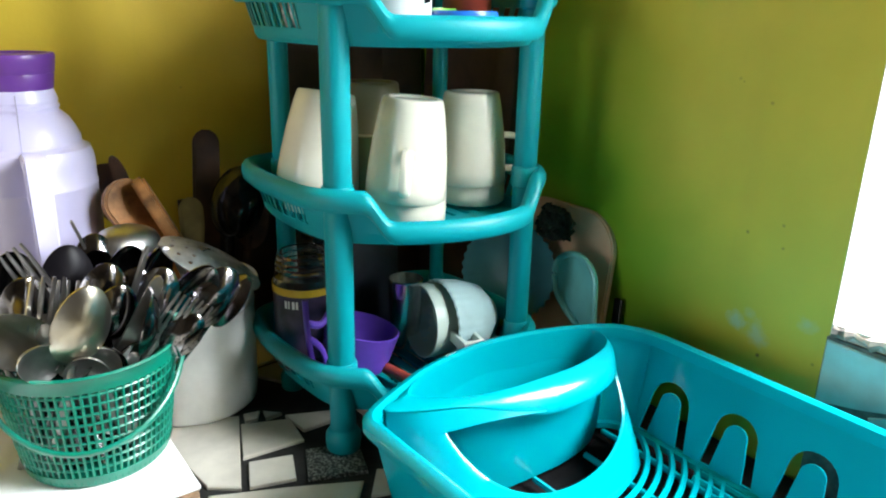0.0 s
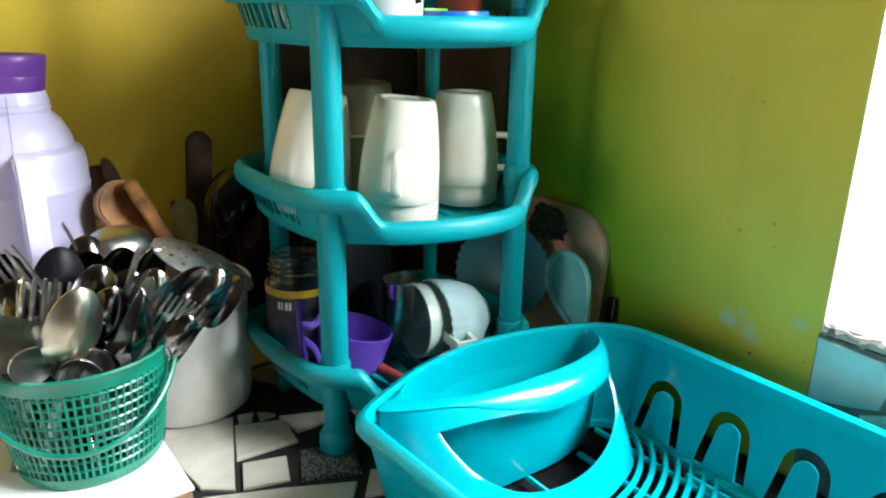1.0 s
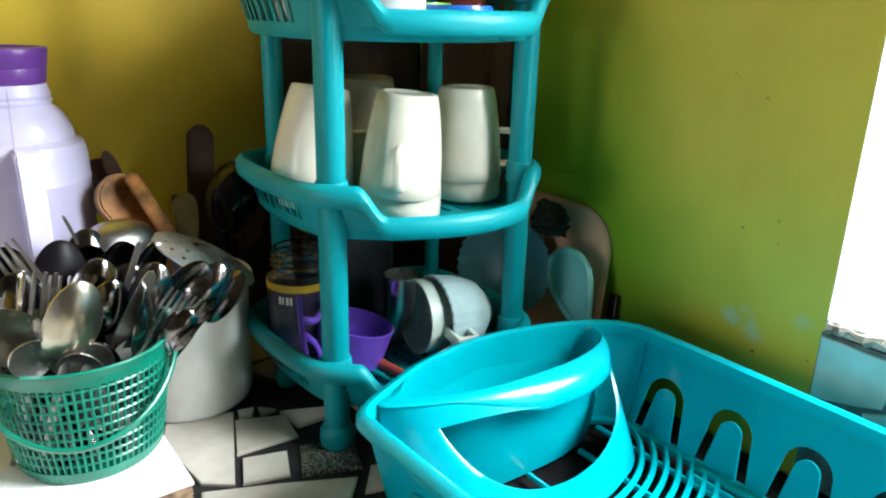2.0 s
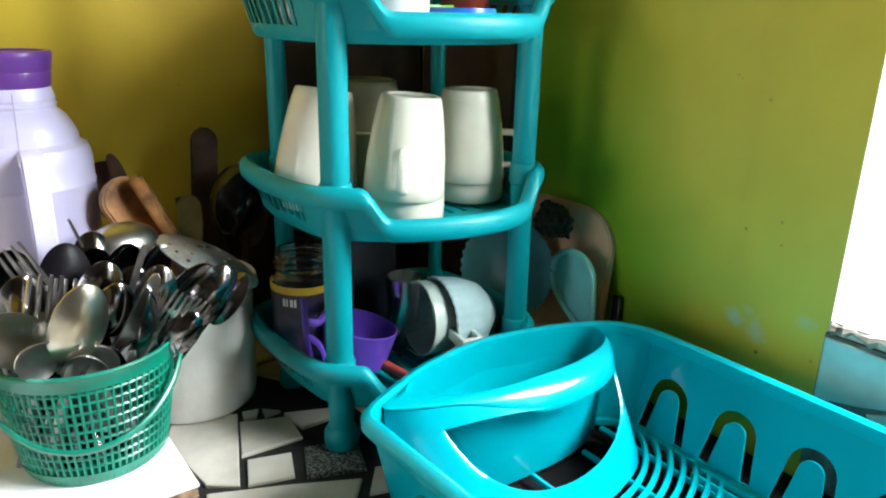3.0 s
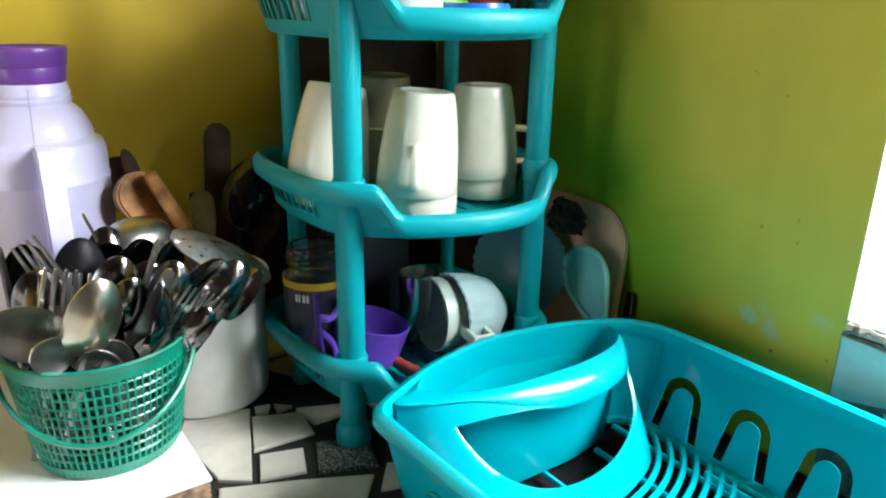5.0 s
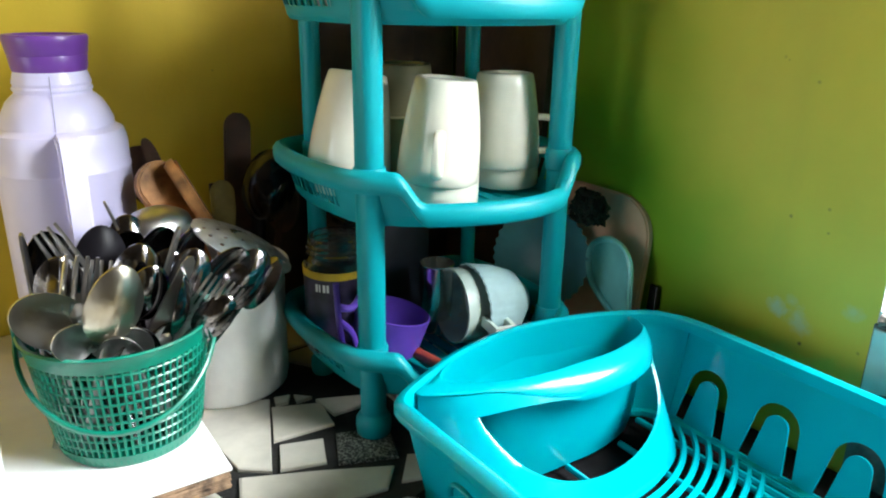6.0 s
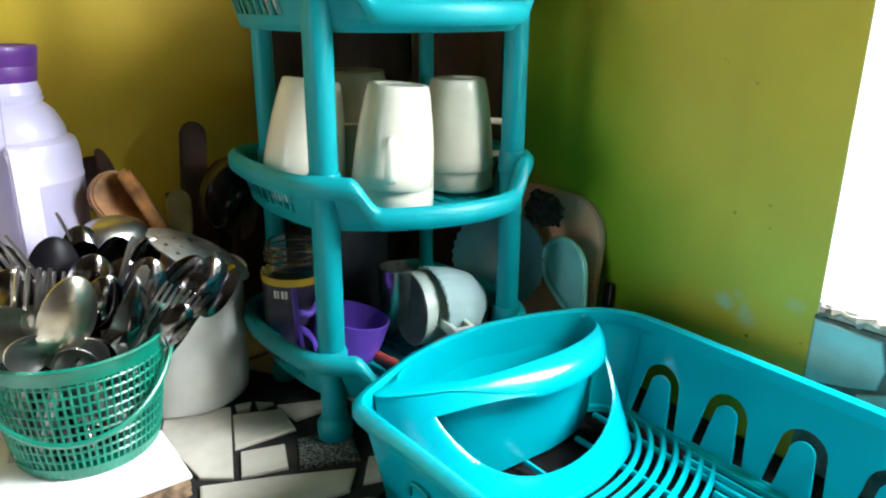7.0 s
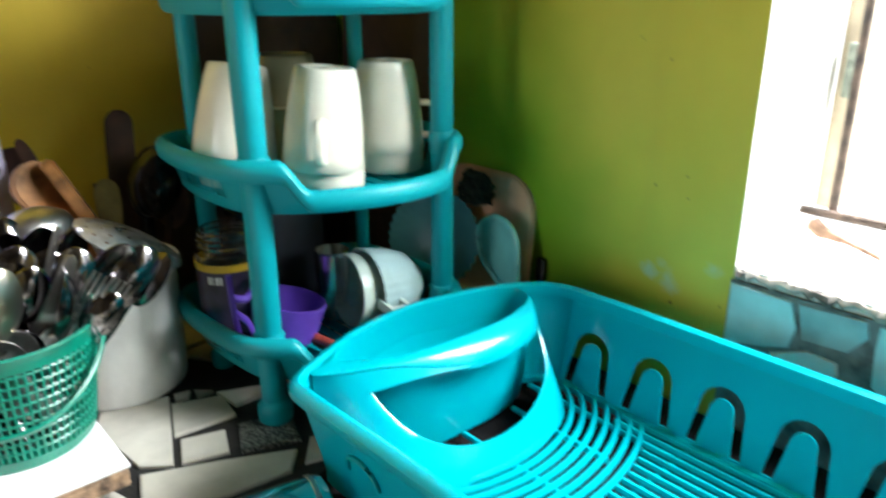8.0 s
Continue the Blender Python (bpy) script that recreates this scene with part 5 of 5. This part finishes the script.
lathe(bm, [(0.0, 0.012), (0.020, 0.010), (0.032, 0.002), (0.036, -0.006), (0.0345, -0.007), (0.030, 0.0005), (0.0, 0.010)], 36, axis_pose((0.157, 0.722, 1.121), (0.1, -0.35, 0.9)) @ Matrix.Diagonal((0.95, 0.66, 0.8, 1)))
part("bowl", bm, DULL_STEEL, scoop)
bm = bmesh.new()
tube(bm, [(0.131, 0.712, 1.112), (0.120, 0.70, 1.09), (0.095, 0.67, 0.98)], 0.0055, 8, flat=0.5)
part("handle", bm, STEEL, scoop)

# ---- polished steel bottle lying at the counter's front ----
BOTTLE = axis_pose((0.266, 0.410, COUNTER + 0.0262), (-0.97, 0.20, 0.0)) @ Matrix.Diagonal((1.62, 1.62, 1.0, 1))
bottle = thing("bottle", BOTTLE, "polished silver steel bottle lying on its side on the counter", "bottle")
bm = bmesh.new()
lathe(bm, [(0.0, 0.0), (0.011, 0.0), (0.0148, 0.003), (0.016, 0.008), (0.016, 0.150), (0.0145, 0.160), (0.009, 0.170), (0.0, 0.170)], 32)
part("body", bm, material("polished bottle steel", (0.72, 0.73, 0.73), 0.14, 1.0, vary=0.1, scale=30, bump=0.03), bottle)
bm = bmesh.new()
lathe(bm, [(0.0, 0.170), (0.0098, 0.1705), (0.0098, 0.192), (0.008, 0.194), (0.0, 0.194)], 24)
part("cap", bm, BLACK, bottle)
bm = bmesh.new()
lathe(bm, [(0.0158, 0.010), (0.0164, 0.0105), (0.0164, 0.014), (0.0158, 0.0145), (0.0158, 0.010)], 32)
part("ring", bm, DULL_STEEL, bottle, "bright metal ring")

# ---- broken tiles of the counter and under the window ----
SPECKLED = material("speckled tile", (0.20, 0.21, 0.19), 0.35, vary=0.5, scale=430, bump=0.3, tint=(0.012, 0.014, 0.012))
for node in SPECKLED.node_tree.nodes:
    if node.type == "VALTORGB":
        node.color_ramp.elements[0].position, node.color_ramp.elements[1].position = 0.46, 0.66


def shard(name, pts, m, mat, parent, thick=0.004, grow=0.0):
    """One broken tile with softened top edges."""
    c = Vector((sum(p[0] for p in pts) / len(pts), sum(p[1] for p in pts) / len(pts)))
    bm = bmesh.new()
    low = [bm.verts.new((*(c + (Vector(p) - c) * (1 + grow)), -0.006)) for p in pts]
    mid = [bm.verts.new((*(c + (Vector(p) - c) * (1 + grow)), thick - 0.001)) for p in pts]
    top = [bm.verts.new((*(c + (Vector(p) - c) * (1 + grow - 0.035)), thick)) for p in pts]
    k = len(pts)
    for a, b in ((low, mid), (mid, top)):
        for i in range(k):
            bm.faces.new((a[i], a[(i + 1) % k], b[(i + 1) % k], b[i]))
    bm.faces.new(top)
    bmesh.ops.transform(bm, matrix=m, verts=bm.verts)
    return part(name, bm, mat, parent, sharp=20)


FLAT = Matrix.Translation((0, 0, COUNTER - 0.003))
shard("tile", [(0.186, 0.74), (0.249, 0.708), (0.202, 0.582), (0.176, 0.602), (0.165, 0.69)], FLAT, TILE, counter)
shard("tile", [(0.244, 0.690), (0.294, 0.670), (0.288, 0.624), (0.222, 0.628)], FLAT, TILE, counter)
shard("tile", [(0.224, 0.618), (0.266, 0.605), (0.252, 0.567), (0.209, 0.579)], FLAT, TILE, counter)
shard("tile", [(0.292, 0.680), (0.340, 0.660), (0.328, 0.641), (0.296, 0.641)], FLAT, TILE, counter)
shard("tile", [(0.281, 0.606), (0.334, 0.590), (0.316, 0.538), (0.261, 0.559)], FLAT, SPECKLED, counter)
shard("tile", [(0.172, 0.588), (0.240, 0.558), (0.304, 0.526), (0.282, 0.500), (0.20, 0.51), (0.156, 0.54)], FLAT, TILE, counter)
shard("tile", [(0.324, 0.535), (0.337, 0.528), (0.318, 0.496), (0.298, 0.502)], FLAT, TILE, counter)
shard("tile", [(0.254, 0.708), (0.272, 0.704), (0.264, 0.691), (0.250, 0.693)], FLAT, TILE, counter)
shard("tile", [(0.275, 0.702), (0.291, 0.687), (0.272, 0.686)], FLAT, TILE, counter)
rnd = random.Random(21)


def mosaic(x0, x1, y0, y1, step, m, mat, parent, skip):
    nx, ny = int((x1 - x0) / step), int((y1 - y0) / step)
    node = {(i, j): (x0 + step * (i + rnd.uniform(-0.28, 0.28)), y0 + step * (j + rnd.uniform(-0.28, 0.28))) for i in range(nx + 1) for j in range(ny + 1)}
    for i in range(nx):
        for j in range(ny):
            quad = [node[i, j], node[i + 1, j], node[i + 1, j + 1], node[i, j + 1]]
            if any(skip(*p) for p in quad):
                continue
            halves = [quad] if rnd.random() < 0.6 else ([quad[:3], [quad[0], quad[2], quad[3]]])
            for h in halves:
                shard("tile", h, m, mat, parent, grow=-0.14 if len(h) == 4 else -0.2)


mosaic(0.17, 0.655, 0.29, 0.96, 0.066, FLAT, TILE, counter, lambda x, y: 0.13 < x < 0.345 and 0.49 < y < 0.745)
mosaic(0.14, 0.655, -1.19, 0.29, 0.075, FLAT, TILE, counter, lambda x, y: False)
mosaic(-0.89, 0.15, 0.31, 0.95, 0.08, FLAT, TILE, counter, lambda x, y: False)

# tiled strip under the window
bm = bmesh.new()
box(bm, (WALL_X - 0.005, -1.2, COUNTER), (WALL_X - 0.0005, JAMB, SILL - 0.012))
splash = structure(part("tile_backing", bm, GREY_GROUT), "grey grout bed of broken pale blue tiles below the window")
SIDE = Matrix.Translation((WALL_X - 0.005, 0, 0)) @ Matrix(((0, 0, -1, 0), (1, 0, 0, 0), (0, 1, 0, 0), (0, 0, 0, 1)))
GREY_TILE = shifting(material("grey-blue broken tile", (0.30, 0.40, 0.41), 0.3, vary=0.15, scale=25, bump=0.08, clear=0.2), 0.15)
WHITE_TILE = material("off-white broken tile", (0.66, 0.68, 0.66), 0.3, vary=0.1, scale=25, bump=0.08, clear=0.2)
shard("tile", [(0.2785, 1.0575), (0.219, 1.0560), (0.2115, 1.030), (0.216, 1.010), (0.238, 1.003), (0.2785, 0.994)], SIDE, WALL_TILE, splash, 0.003)
shard("tile", [(0.213, 1.0560), (0.154, 1.0575), (0.151, 1.043), (0.166, 1.024), (0.206, 1.022)], SIDE, GREY_TILE, splash, 0.002)
shard("tile", [(0.231, 0.999), (0.199, 1.013), (0.172, 1.011), (0.170, 0.999), (0.195, 0.985), (0.226, 0.985)], SIDE, WHITE_TILE, splash, 0.003)
shard("tile", [(0.144, 1.0575), (0.090, 1.056), (0.085, 1.005), (0.115, 0.985), (0.142, 1.0), (0.145, 1.035)], SIDE, WALL_TILE, splash, 0.003)
mosaic(-0.9, 0.06, 0.91, 1.06, 0.068, SIDE, WALL_TILE, splash, lambda x, y: False)
